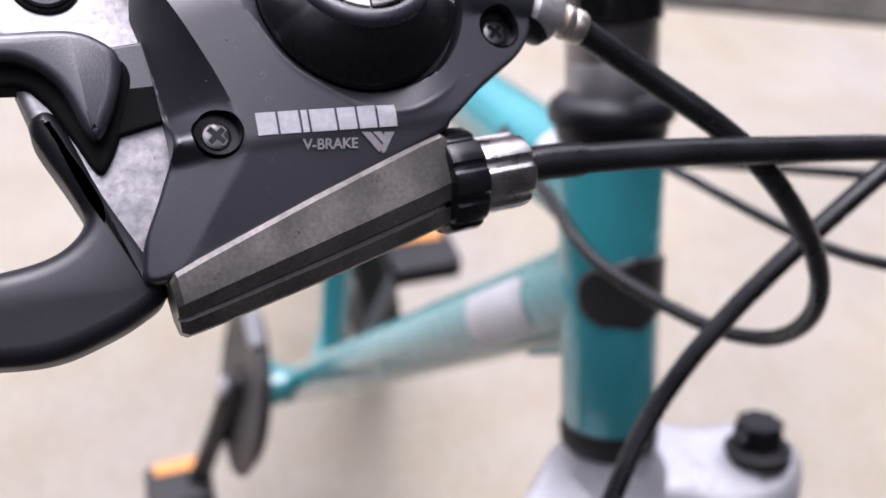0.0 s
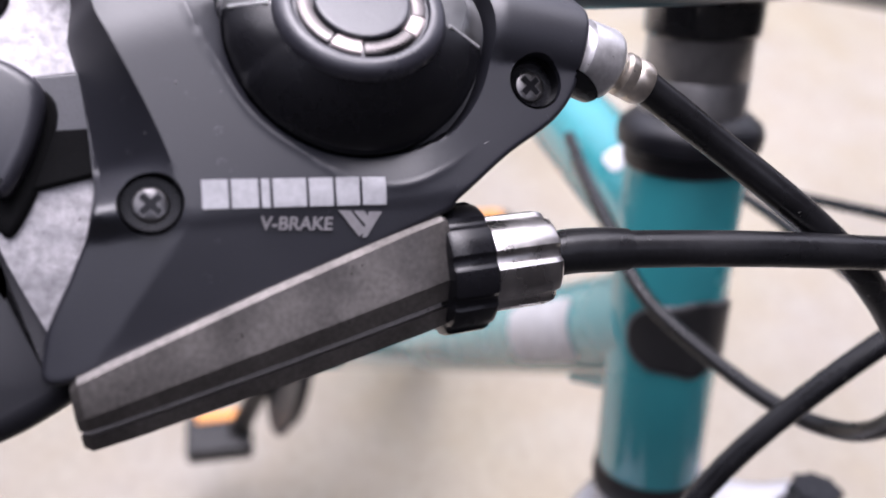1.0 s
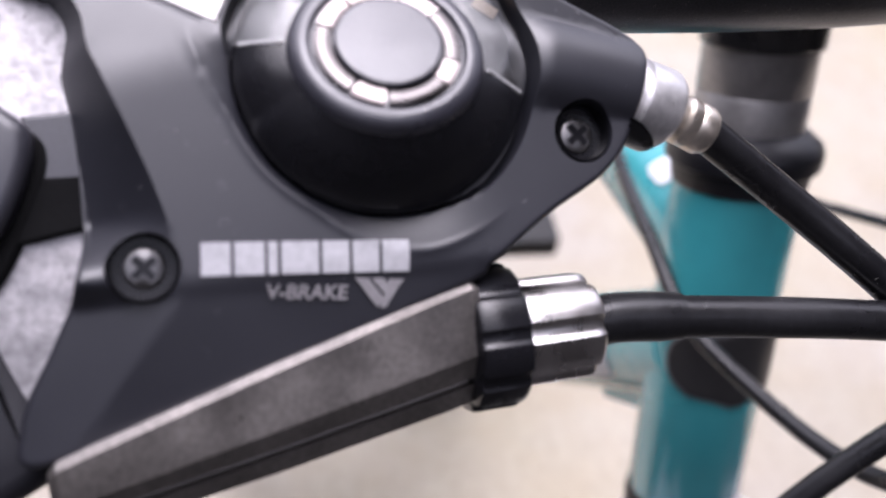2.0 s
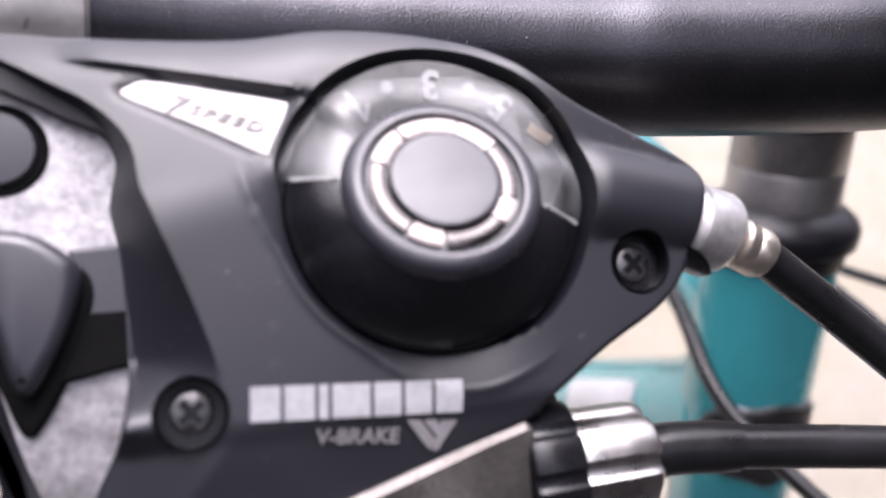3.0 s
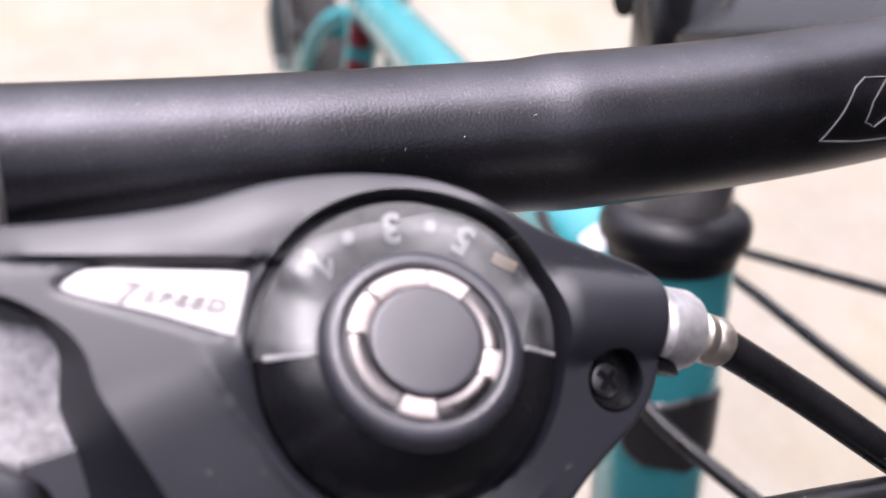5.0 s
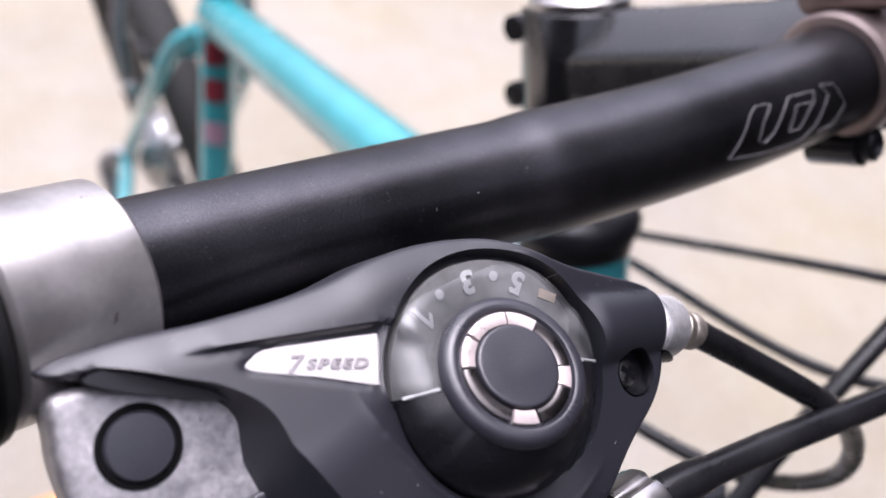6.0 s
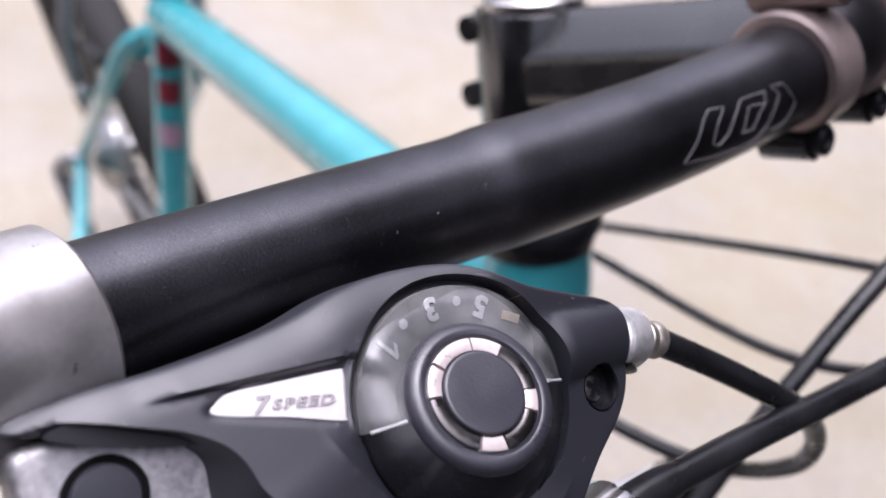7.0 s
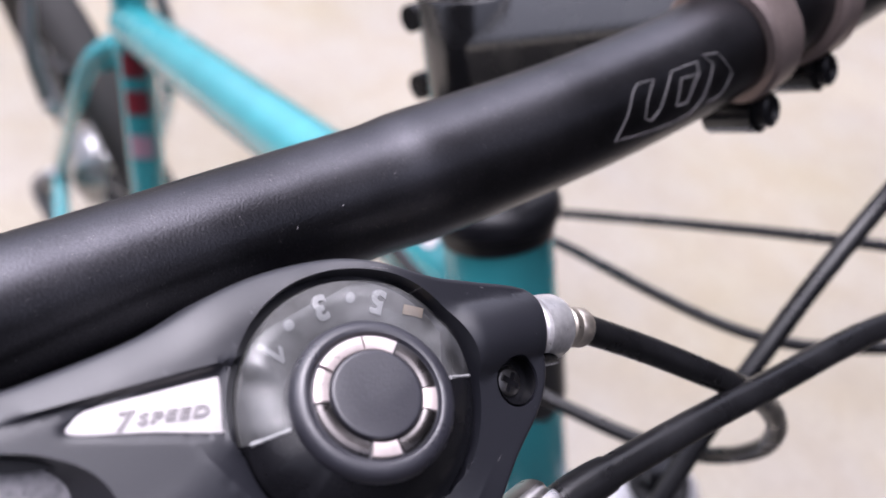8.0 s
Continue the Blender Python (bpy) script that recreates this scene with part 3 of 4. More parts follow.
def build_body():
    """Body of the shifter between its cover and the handlebar."""
    out = closed_spline([(-50, 21, 0), (-35, 18.4, 0), (-21, 17.4, 0), (-11, 18.0, 0), (-3, 17.2, 0), (5, 15, 0), (10, 12, 0), (16, 7, 0), (21, 2.5, 0), (18, -5, 0), (-20, -14, 0), (-33, -10, 0), (-34, 8, 0), (-40, 13, 0), (-48, 18, 0)], 4)
    band = [(-50, 20), (-35, 17.6), (-20, 16.6), (-5, 16.6), (-3, 5), (-33, 5), (-40, 12.6)]
    part("body_foot", slab(band, mm, -36.0, -20.0), M_LEVER, bike)
    part("shifter_body", slab([(q.x, q.y) for q in out], mm, -24.0, -7.5), M_LEVER, bike, "black shifter body under its cover")


build_body()


def build_dial():
    cu, cv = DIAL
    tilt = radians(22)
    tc = Vector((-1.5, -0.8, 4.3))
    t2, tn = Vector((0, math.cos(tilt), -math.sin(tilt))), Vector((0, math.sin(tilt), math.cos(tilt)))

    def tp(r, a, h):
        q = tc + r * math.cos(a) * Vector((1, 0, 0)) + r * math.sin(a) * t2 + h * tn
        return mm(*q)

    def base(r, a, h):
        return mm(cu + r * math.cos(a), cv + r * math.sin(a), h)

    def arc(a0, a1, n):
        return [radians(a0 + (a1 - a0) * k / n) for k in range(n + 1)]

    def shell(rows, a0, a1, n, thick=0.0):
        bm = bmesh.new()
        grid = [[bm.verts.new(row(a)) for a in arc(a0, a1, n)] for row in rows]
        for p, q in zip(grid, grid[1:]):
            for i in range(n):
                bm.faces.new((p[i], p[i + 1], q[i + 1], q[i]))
        return bm

    def lip(a):
        """Height of the dial's lower rim, which keeps below the cover."""
        x = cover_height(cu + 19.6 * math.cos(a), cv + 19.6 * math.sin(a))
        return min(0.5, x - 0.5) if math.sin(a) > -0.35 else 0.5

    mix = lambda f: (lambda a: base(17.1, a, lip(a)).lerp(tp(11.2, a, -1.7), f))
    bow = lambda f, k: (lambda a: mix(f)(a) + EN * 0.001 * k)
    # black lower skirt
    rows = [lambda a: base(17.2, a, -3.4), lambda a: base(17.2, a, lip(a) - 0.4), mix(0.06), bow(0.35, 0.5), bow(0.7, 0.5), mix(1.0)]
    dial = part("gear_indicator", shell(rows, 166, 342, 60), M_GLOSSY, bike, "glossy black gear indicator housing")
    # clear window over the gear numbers
    part("window", shell(rows[1:], -18, 166, 60), M_CLEAR, dial, "clear plastic window with sky glare put in as pale haze")
    # pale sill lines at the window's ends
    for a in (166, -18):
        bm = sweep([mix(f)(radians(a)) + EN * 0.0003 for f in (0.1, 0.3, 0.6, 0.92)], 0.00028, 8)
        part("window_edge", bm, M_SILL, dial)
    # number disc
    bm = bmesh.new()
    ring = lambda r, h: [base(r, radians(6 * k), h) for k in range(60)]
    skin(bm, [ring(17.0, -4.4), ring(17.0, -2.5), ring(11.0, -3.0), ring(6, -3.0)])
    part("number_disc", bm, M_DISC, dial, "smoky grey disc with pale gear numbers")

    def on_disc(u, v, w):
        r = math.hypot(1000 * u - cu, 1000 * v - cv)
        return mm(1000 * u, 1000 * v, -2.45 - (17.2 - r) * 0.5 / 6.2 + 1000 * w)

    # the rider reads the numbers from behind the bar, so they stand on their heads
    for text, u, v, size in (("3", 0.6, 12.0, 4.6), ("5", 8.9, 8.6, 4.6)):
        turn = math.degrees(math.atan2(v - cv, u - cu)) + 90
        lettering("gear_number", text, on_disc, u / 1000, v / 1000, 0.0001, size / 1000, turn, M_NUMBER, dial, bold=0.04)
    turn = math.atan2(10.0 - cv, -8.6 - cu) + math.pi / 2
    c, n = 4.2 * math.cos(turn), 4.2 * math.sin(turn)
    one = [(-8.6 + x * c - y * n, 10.0 + x * n + y * c) for x, y in ((-0.08, -0.5), (0.08, -0.5), (0.08, 0.5), (-0.04, 0.5), (-0.34, 0.22), (-0.34, 0.06), (-0.08, 0.28))]
    part("gear_number", slab(one, lambda p, q, w: on_disc(p / 1000, q / 1000, w / 1000), 0.02, 0.2), M_NUMBER, dial)
    for u, v in ((-4.6, 12.0), (5.3, 11.0)):
        dot = [(u + 0.75 * math.cos(2 * math.pi * k / 16), v + 0.75 * math.sin(2 * math.pi * k / 16)) for k in range(16)]
        part("gear_dot", slab(dot, lambda p, q, w: on_disc(p / 1000, q / 1000, w / 1000), 0.02, 0.15), M_NUMBER, dial)
    c, n = math.cos(radians(-40)), math.sin(radians(-40))
    mark = [(13.2 + x * c - y * n, 4.6 + x * n + y * c) for x, y in ((-1.6, -0.7), (1.6, -0.7), (1.6, 0.7), (-1.6, 0.7))]
    part("pointer", slab(mark, lambda p, q, w: on_disc(p / 1000, q / 1000, w / 1000), 0.02, 0.2), M_POINTER, dial, "cream gear pointer")
    # the raised hub, its ring and the flat button
    bm = bmesh.new()
    full = [2 * math.pi * k / 72 for k in range(72)]
    skin(bm, [[tp(r, a, h) for a in full] for r, h in ((11.3, -4.5), (11.2, -1.6), (10.95, -0.8), (10.4, -0.2), (9.7, 0.08), (9.2, 0.1), (8.9, 0.0), (8.6, -0.5), (6.2, -0.6))], cap=True)
    hub = part("dial_hub", bm, M_CAP, dial, "dark grey plastic dial hub")
    for k, (a0, a1, pale) in enumerate(((31, 65, 1), (67, 117, 1), (121, 154, 1), (157, 224, 0), (227, 254, 1), (257, 308, 0), (310, 333, 1), (335, 389, 0))):
        bm = bmesh.new()
        n = max(4, int((a1 - a0) / 4))
        rings = [[tp(r, a, h) for r, h in ((6.35, -0.7), (6.35, 0.0), (6.6, 0.15), (8.0, 0.15), (8.25, 0.0), (8.25, -0.7))] for a in arc(a0, a1, n)]
        skin(bm, rings)
        part("ring_segment", bm, M_RING if pale else M_RINGDARK, dial, "pale pink metal ring segment" if pale else "")
    bm = bmesh.new()
    skin(bm, [[tp(r, a, h) for a in full] for r, h in ((6.1, -0.8), (6.1, 0.3), (5.95, 0.48), (5.75, 0.54), (5.5, 0.55), (3, 0.55), (0.5, 0.55))])
    part("dial_button", bm, M_CAP, dial, "flat grey button cap")


build_dial()


def build_shifter_details():
    # silver label with its words
    out = closed_spline([(-33.4, 13.6, 0), (-32.6, 15.0, 0), (-30.5, 15.2, 0), (-24, 13.4, 0), (-17.0, 11.3, 0), (-16.3, 10.6, 0), (-17.6, 8.0, 0), (-19.0, 5.6, 0), (-19.8, 5.2, 0), (-26, 9.2, 0)], 5)
    plate = part("label_plate", slab([(q.x, q.y) for q in out], lambda u, v, w: mm(u, v, cover_fall(u, v) + w), -1.6, -0.2, 0.15), M_PLATE, bike, "silver label plate lettered 7 speed")
    bed = lambda u, v, w: mm(1000 * u, 1000 * v, cover_fall(1000 * u, 1000 * v) + 1000 * w)
    lettering("wording", "7", bed, -0.0284, 0.0122, -0.00002, 0.0031, -22, M_DARKPRINT, plate, 0.0001, 0.3, bold=0.015, stretch=1.2)
    lettering("wording", "SPEED", bed, -0.0232, 0.0099, -0.00002, 0.0018, -24, M_DARKPRINT, plate, 0.0001, 0.25, bold=0.03, spread=1.2, stretch=1.45)
    # maker's mark as plain blocks, and the brake's kind below it
    a0 = -7.8
    c, s = math.cos(radians(a0)), math.sin(radians(a0))
    mark = lambda u, v, w: mm(-24.9 + u * c - v * s, -21.1 + u * s + v * c, cover_height(-24.9 + u * c - v * s, -21.1 + u * s + v * c) + w)
    x = 0.0
    for wide in (3.1, 3.2, 1.0, 4.1, 3.0, 3.0, 3.1):
        bm = raised(mark, x, x + wide, -1.8, 1.8, 0.2)
        part("printed_block", bm, M_PRINT, cover)
        x += wide + 0.4
    kind = lambda u, v, w: mm(u * 1000, v * 1000, cover_height(u * 1000, v * 1000) + 1000 * w)
    lettering("wording", "V-BRAKE", kind, -0.0143, -0.0265, 0.0002, 0.0023, -10, M_GREYPRINT, cover, 0.0001, 0.1, bold=0.02)
    # small pointed mark of three slanting strokes
    for stroke in (((-8.8, -25.7), (-7.3, -26.0), (-5.6, -28.8), (-6.7, -29.4)), ((-6.9, -26.1), (-5.5, -26.3), (-5.0, -27.4), (-5.5, -28.3)), ((-4.9, -26.5), (-3.2, -26.8), (-5.7, -29.6), (-6.3, -29.6))):
        part("printed_stroke", slab(stroke, lambda u, v, w: mm(u, v, cover_height(u, v) + w), 0.02, 0.3), M_GREYPRINT, cover, smooth=False)
    # short scuffs and a few dull specks in the plastic
    for u0, v0, u1, v1, wide in ((9.6, 13.4, 11.8, 11.9, 0.10), (13.9, 6.8, 15.3, 7.4, 0.08), (24.0, 2.6, 24.7, 2.0, 0.10), (-25.5, -7.1, -25.1, -7.0, 0.22), (-20.4, -8.9, -20.1, -8.8, 0.16), (-30.0, -12.4, -29.8, -12.3, 0.14), (12.5, -20.2, 13.6, -19.8, 0.06), (-40.5, 20.8, -38.9, 20.9, 0.07)):
        ends = [(u0 + (u1 - u0) * f, v0 + (v1 - v0) * f) for f in (0.0, 0.3, 0.7, 1.0)]
        line = [mm(a, b, cover_height(a, b) - 0.3 * wide) for a, b in ends]
        part("scuff", sweep(line, [0.0002 * wide, 0.0010 * wide, 0.0008 * wide, 0.0002 * wide], 6), M_OUTLINE, cover)
    # two cross-head screws sunk in the cover
    for su, sv in ((-30.8, -21.0), (22.3, -12.6)):
        h = cover_height(su, sv)
        prof = [(-0.0015, 0.0024), (0.0000, 0.0024), (0.0007, 0.0021), (0.0009, 0.0015)]
        screw = part("screw", lathe(mm(su, sv, h), EN, prof, 28), M_SCREW, bike, "dark cross-head screw sunk in the cover")
        # black lining puts the shade of the screw's well into colour
        part("recess_shade", lathe(mm(su, sv, h), EN, [(0.0026, 0.00352), (0.0004, 0.0034), (0.0003, 0.0020)], 28, cap=False), M_GLOSSY, screw)
        a = 0.6
        for k in range(2):
            c, s = math.cos(a + k * math.pi / 2), math.sin(a + k * math.pi / 2)
            at = lambda u, v, w: mm(su + u * c - v * s, sv + u * s + v * c, h + w)
            part("slot_edge", box(at, -1.75, 1.75, -0.56, 0.56, 0.4, 0.92 + 0.02 * k), M_SCREW, screw, smooth=False)
            part("slot", box(at, -1.55, 1.55, -0.42, 0.42, 0.4, 0.97 + 0.02 * k), M_GLOSSY, screw, smooth=False)
    # shift cable end: silver barrel and brass ferrule
    p0, p1, p2 = mm(31.0, -8.0, -3.5), mm(36.9, -10.55, -4.4), mm(44.5, -15.0, -5.0)
    ax = (p1 - p0).normalized()
    ln = (p1 - p0).length
    part("barrel_adjuster", lathe(p0, ax, [(-0.0012, 0.0044), (0.0006, 0.0044), (0.0007, 0.0053), (ln - 0.0012, 0.0054), (ln - 0.0004, 0.0051), (ln, 0.0044)], 28), M_BARREL, bike, "scuffed silver shift cable barrel")
    # dark lip of the socket that cups the barrel from below
    lip = [(0.0056 * k / 5 - 0.0010, -60 + 26 * (k / 5) ** 2, 84 - 26 * (k / 5) ** 3) for k in range(6)]
    part("socket_lip", patch(p0, ax, -E2 - 0.35 * EN, 0.0056, lip), M_GLOSSY, cover, "black lip of the cable socket")
    part("ferrule", lathe(p1, p2 - p1, [(-0.002, 0.0032), (0.0012, 0.0034), (0.0016, 0.0029), (0.0021, 0.0029), (0.0025, 0.0034), (0.0038, 0.0034), (0.0041, 0.0032), (0.0045, 0.0034), (0.0062, 0.0034), (0.0070, 0.0030)], 24), M_BRASS, bike, "tarnished brass cable ferrule")


build_shifter_details()


def build_brake_lever():
    # cast bracket behind the cover
    out = closed_spline([(-53.0, 20.5, 0), (-56.2, 15.0, 0), (-57.0, 7.0, 0), (-55.5, -8.0, 0), (-53.0, -20.0, 0), (-48.2, -34.5, 0), (-44.0, -40.0, 0), (-33.0, -22.0, 0), (-30.0, 5.0, 0), (-38.0, 14.0, 0)], 6)
    part("lever_bracket", slab([(q.x, q.y) for q in out], mm, -20.0, -10.0, 1.6), M_CAST, bike, "rough cast silver brake lever bracket")
    # pivot cap: a grey face in a black ring that stands for the gap's shadow
    prof = [(-0.002, 0.0052), (0.0003, 0.0052), (0.0005, 0.0049), (0.0004, 0.0043)]
    cap = part("pivot_shade_ring", lathe(mm(-47.6, 10.6, -10.0), EN, prof, 36), M_SHADE, bike, "black ring for the gap's shadow round the grey pivot cap")
    part("cap_face", lathe(mm(-47.6, 10.6, -10.0), EN, [(0.0, 0.0043), (0.0008, 0.0042), (0.0012, 0.0039), (0.0013, 0.002), (0.0013, 0.0006)], 36), M_CAP, cap)
    # thumb release lever: a paddle, the shade of its underside put in as black
    under = closed_spline([(-82, 1.5, 0), (-62, 0.5, 0), (-48, -1.0, 0), (-41.0, -3.0, 0), (-39.3, -7.0, 0), (-42.4, -14.0, 0), (-46.0, -19.8, 0), (-48.2, -20.8, 0), (-50.2, -15.0, 0), (-53.0, -8.0, 0), (-58, -5.2, 0), (-82, -4.2, 0)], 5)
    lever = part("release_lever", slab([(q.x, q.y) for q in under], mm, -13.0, -8.4, 1.0), M_SHADE, bike, "plastic gear release lever, its underside's shade put in as black")
    face = closed_spline([(-82, 3.6, 0), (-66, 3.0, 0), (-55.3, 2.0, 0), (-46.0, 0.8, 0), (-41.6, -2.2, 0), (-40.5, -4.8, 0), (-41.4, -8.2, 0), (-43.3, -12.2, 0), (-46.0, -16.0, 0), (-47.3, -16.6, 0), (-48.4, -14.8, 0), (-49.9, -8.0, 0), (-52.9, -3.9, 0), (-57, -2.2, 0), (-68, -1.2, 0), (-82, -0.8, 0)], 5)
    part("thumb_pad", slab([(q.x, q.y) for q in face], mm, -9.0, -5.4, 1.6), M_CAP, lever, "smooth grey-black thumb pad", sharp=60)
    part("lever_link", slab([(-41.6, -1.5), (-36.0, -1.5), (-36.0, -9.8), (-41.4, -9.8)], mm, -11.4, -8.8, 0.5), M_CAP, bike, smooth=False)
    # black plate for the shade in the gap between lever and cover
    part("lever_gap_shade", slab([(-43, -8.5), (-35.5, -9.0), (-35.5, -15.0), (-44, -16.0)], mm, -11.0, -8.6, 0.5), M_SHADE, bike, smooth=False)
    # brake lever blade
    blade = closed_spline([(-43.6, -36.5, 0), (-43.4, -41.5, 0), (-47.5, -43.8, 0), (-53.0, -45.4, 0), (-61.0, -46.4, 0), (-70.0, -44.6, 0), (-84.0, -40.0, 0), (-98, -38.0, 0), (-99, -29.0, 0), (-84.0, -28.6, 0), (-70.0, -31.2, 0), (-60.5, -31.6, 0), (-55.0, -30.2, 0), (-51.8, -27.0, 0), (-52.6, -22.0, 0), (-55.6, -11.0, 0), (-51, -10.0, 0), (-47.6, -24.0, 0)], 5)
    part("brake_lever", slab([(q.x, q.y) for q in blade], mm, -20.0, -9.0, 3.0), M_LEVER, bike, "curved matt black brake lever blade")
    # worn metal cable housing along the bottom edge
    a, b = Vector((-43.4, -44.0, -7.9)), Vector((5.6, -35.4, -6.4))
    rows = []
    for f, k in ((0.0, 0.80), (0.02, 0.96), (0.1, 1.0), (0.5, 1.04), (0.9, 1.0), (0.985, 0.97), (1.0, 0.9)):
        c = a.lerp(b, f)
        sec = ((4.5 + 2.9 * f, 1.0), (4.4 + 2.9 * f, 5.3), (3.5 + 2.9 * f, 6.1), (-0.6 - 1.0 * f, 5.2), (-2.2 - 2.0 * f, 3.4), (-2.2 - 2.0 * f, 0.4), (-2.9 - 2.1 * f, 0.4), (-3.0 - 2.2 * f, 2.6), (-4.9 - 2.6 * f, 0.8), (-4.9 - 2.6 * f, -4.0), (-2, -7), (3, -7), (4.4 + 2.9 * f, 0))
        rows.append([mm(c.x + 1.2 * v * 0.0, c.y + k * v, c.z + k * w) for v, w in sec])
    part("cable_housing", skin(bmesh.new(), rows), M_WORN, bike, "worn grey metal brake cable housing", sharp=25)
    part("housing_foot", slab([(-42, -38), (4, -28), (4, -33), (-42, -43)], mm, -13.0, -5.5), M_LEVER, bike, smooth=False)
    # black knurled lock ring and silver adjuster
    p0, p1, p2 = mm(4.2, -35.4, -8.4), mm(11.2, -35.9, -8.6), mm(22.4, -36.4, -8.9)
    ax = (p2 - p0).normalized()

    def fluted(p, length, r, lobes, deep, name, m, label):
        bm = bmesh.new()
        s = EN.cross(ax).normalized()
        o = ax.cross(s)
        prof = [(0, 0.86), (0.05, 0.97), (0.12, 1.0), (0.86, 1.0), (0.95, 0.97), (1.0, 0.88)]
        rings = []
        for h, k in prof:
            ring = []
            for i in range(lobes * 16):
                t = 2 * math.pi * i / (lobes * 16)
                f = math.cos(lobes * t)
                rr = r * k - deep * (smooth01((-0.55 - f) / 0.25))
                ring.append(p + ax * h * length + rr * (math.cos(t) * s + math.sin(t) * o))
            rings.append(ring)
        skin(bm, rings)
        return part(name, bm, m, bike, label, sharp=30)

    fluted(p0, (p1 - p0).length, 0.0092, 10, 0.0005, "lock_ring", M_GLOSSY, "black plastic knurled lock ring")
    fluted(p1 - 0.0003 * ax, (p2 - p1).length, 0.0069, 6, 0.0007, "adjuster_barrel", M_CHROME, "silver fluted brake cable adjuster")


build_brake_lever()


# ---- cables ----
def relaxed(path, passes=14):
    for _ in range(passes):
        path = [path[0]] + [0.25 * a + 0.5 * b + 0.25 * c for a, b, c in zip(path, path[1:], path[2:])] + [path[-1]]
    return path


def build_cables():
    b0 = mm(22.0, -36.4, -8.9)
    path = spline([b0, (-0.1143, 0.0717, 0.9639), (-0.1132, 0.1135, 0.9609), (-0.1091, 0.1776, 0.9531), (-0.0877, 0.2256, 0.938), (-0.09, 0.30, 0.90), (-0.13, 0.33, 0.84)], 10)
    part("brake_cable", sweep(path, 0.0029, 20), M_CABLE, bike, "glossy black brake cable housing")
    part("cable_sleeve", sweep(path[:12], [0.0034] * 11 + [0.0032], 20), M_CABLE, bike)
    f0 = mm(43.0, -14.2, -4.9)
    path = spline([f0, (-0.1262, 0.0941, 0.9722), (-0.1187, 0.1059, 0.9656), (-0.1154, 0.1205, 0.9544), (-0.1154, 0.1387, 0.9356), (-0.1155, 0.1529, 0.9167), (-0.1191, 0.1629, 0.8953), (-0.1306, 0.1675, 0.8732),
                   (-0.1482, 0.1616, 0.8612), (-0.1771, 0.1524, 0.8539), (-0.2038, 0.1431, 0.8521), (-0.2334, 0.1426, 0.8551), (-0.2625, 0.1435, 0.8528), (-0.30, 0.150, 0.846)], 8)
    part("shift_cable", sweep(relaxed(path), 0.0026, 18), M_CABLE, bike, "looped black gear cable housing")
    path = spline([(-0.17, 0.34, 0.95), (-0.1471, 0.2378, 0.9498), (-0.1359, 0.1772, 0.921), (-0.1215, 0.1232, 0.8711), (-0.0898, 0.0885, 0.8174), (-0.0905, 0.1003, 0.739), (-0.11, 0.16, 0.69)], 10)
    part("front_brake_cable", sweep(path, 0.0029, 18), M_CABLE, bike, "black front brake cable housing")
    path = spline([(-0.31, 0.235, 0.81), (-0.2869, 0.2414, 0.8236), (-0.1547, 0.2726, 0.8967), (-0.019, 0.2985, 0.961)], 10)
    part("gear_cable", sweep(path, 0.0022, 14), M_CABLE, bike, "thin black gear cable housing")
    path = spline([(-0.29, 0.20, 0.84), (-0.2484, 0.209, 0.85), (-0.159, 0.2177, 0.8739), (-0.1132, 0.2411, 0.8987), (-0.07, 0.27, 0.92)], 10)
    part("gear_cable", sweep(path, 0.0022, 14), M_CABLE, bike, "thin black gear cable housing")


build_cables()

# ---- frame, headset, stem and fork ----
HEAD = Vector((-0.2239, 0.1693, 0.83))
AXIS = Vector((-0.3908, -0.0182, 1.0))


def head(z):
    return HEAD + AXIS * (z - 0.83)


JUNCT, BB = Vector((-0.726, 0.186, 0.716)), Vector((-0.655, 0.110, 0.283))
REAR, FRONT = Vector((-1.045, 0.222, 0.342)), Vector((-0.010, 0.178, 0.335))
STEER = Vector((-0.14, 0.99, 0.0)).normalized()
UP = Vector((0, 0, 1))


def tube(name, points, radii, label="", m=None, seg=32, parent=None):
    return part(name, sweep(spline(points, 6), [radii] * (6 * (len(points) - 1) + 1), seg), m or M_TEAL, parent or bike, label)


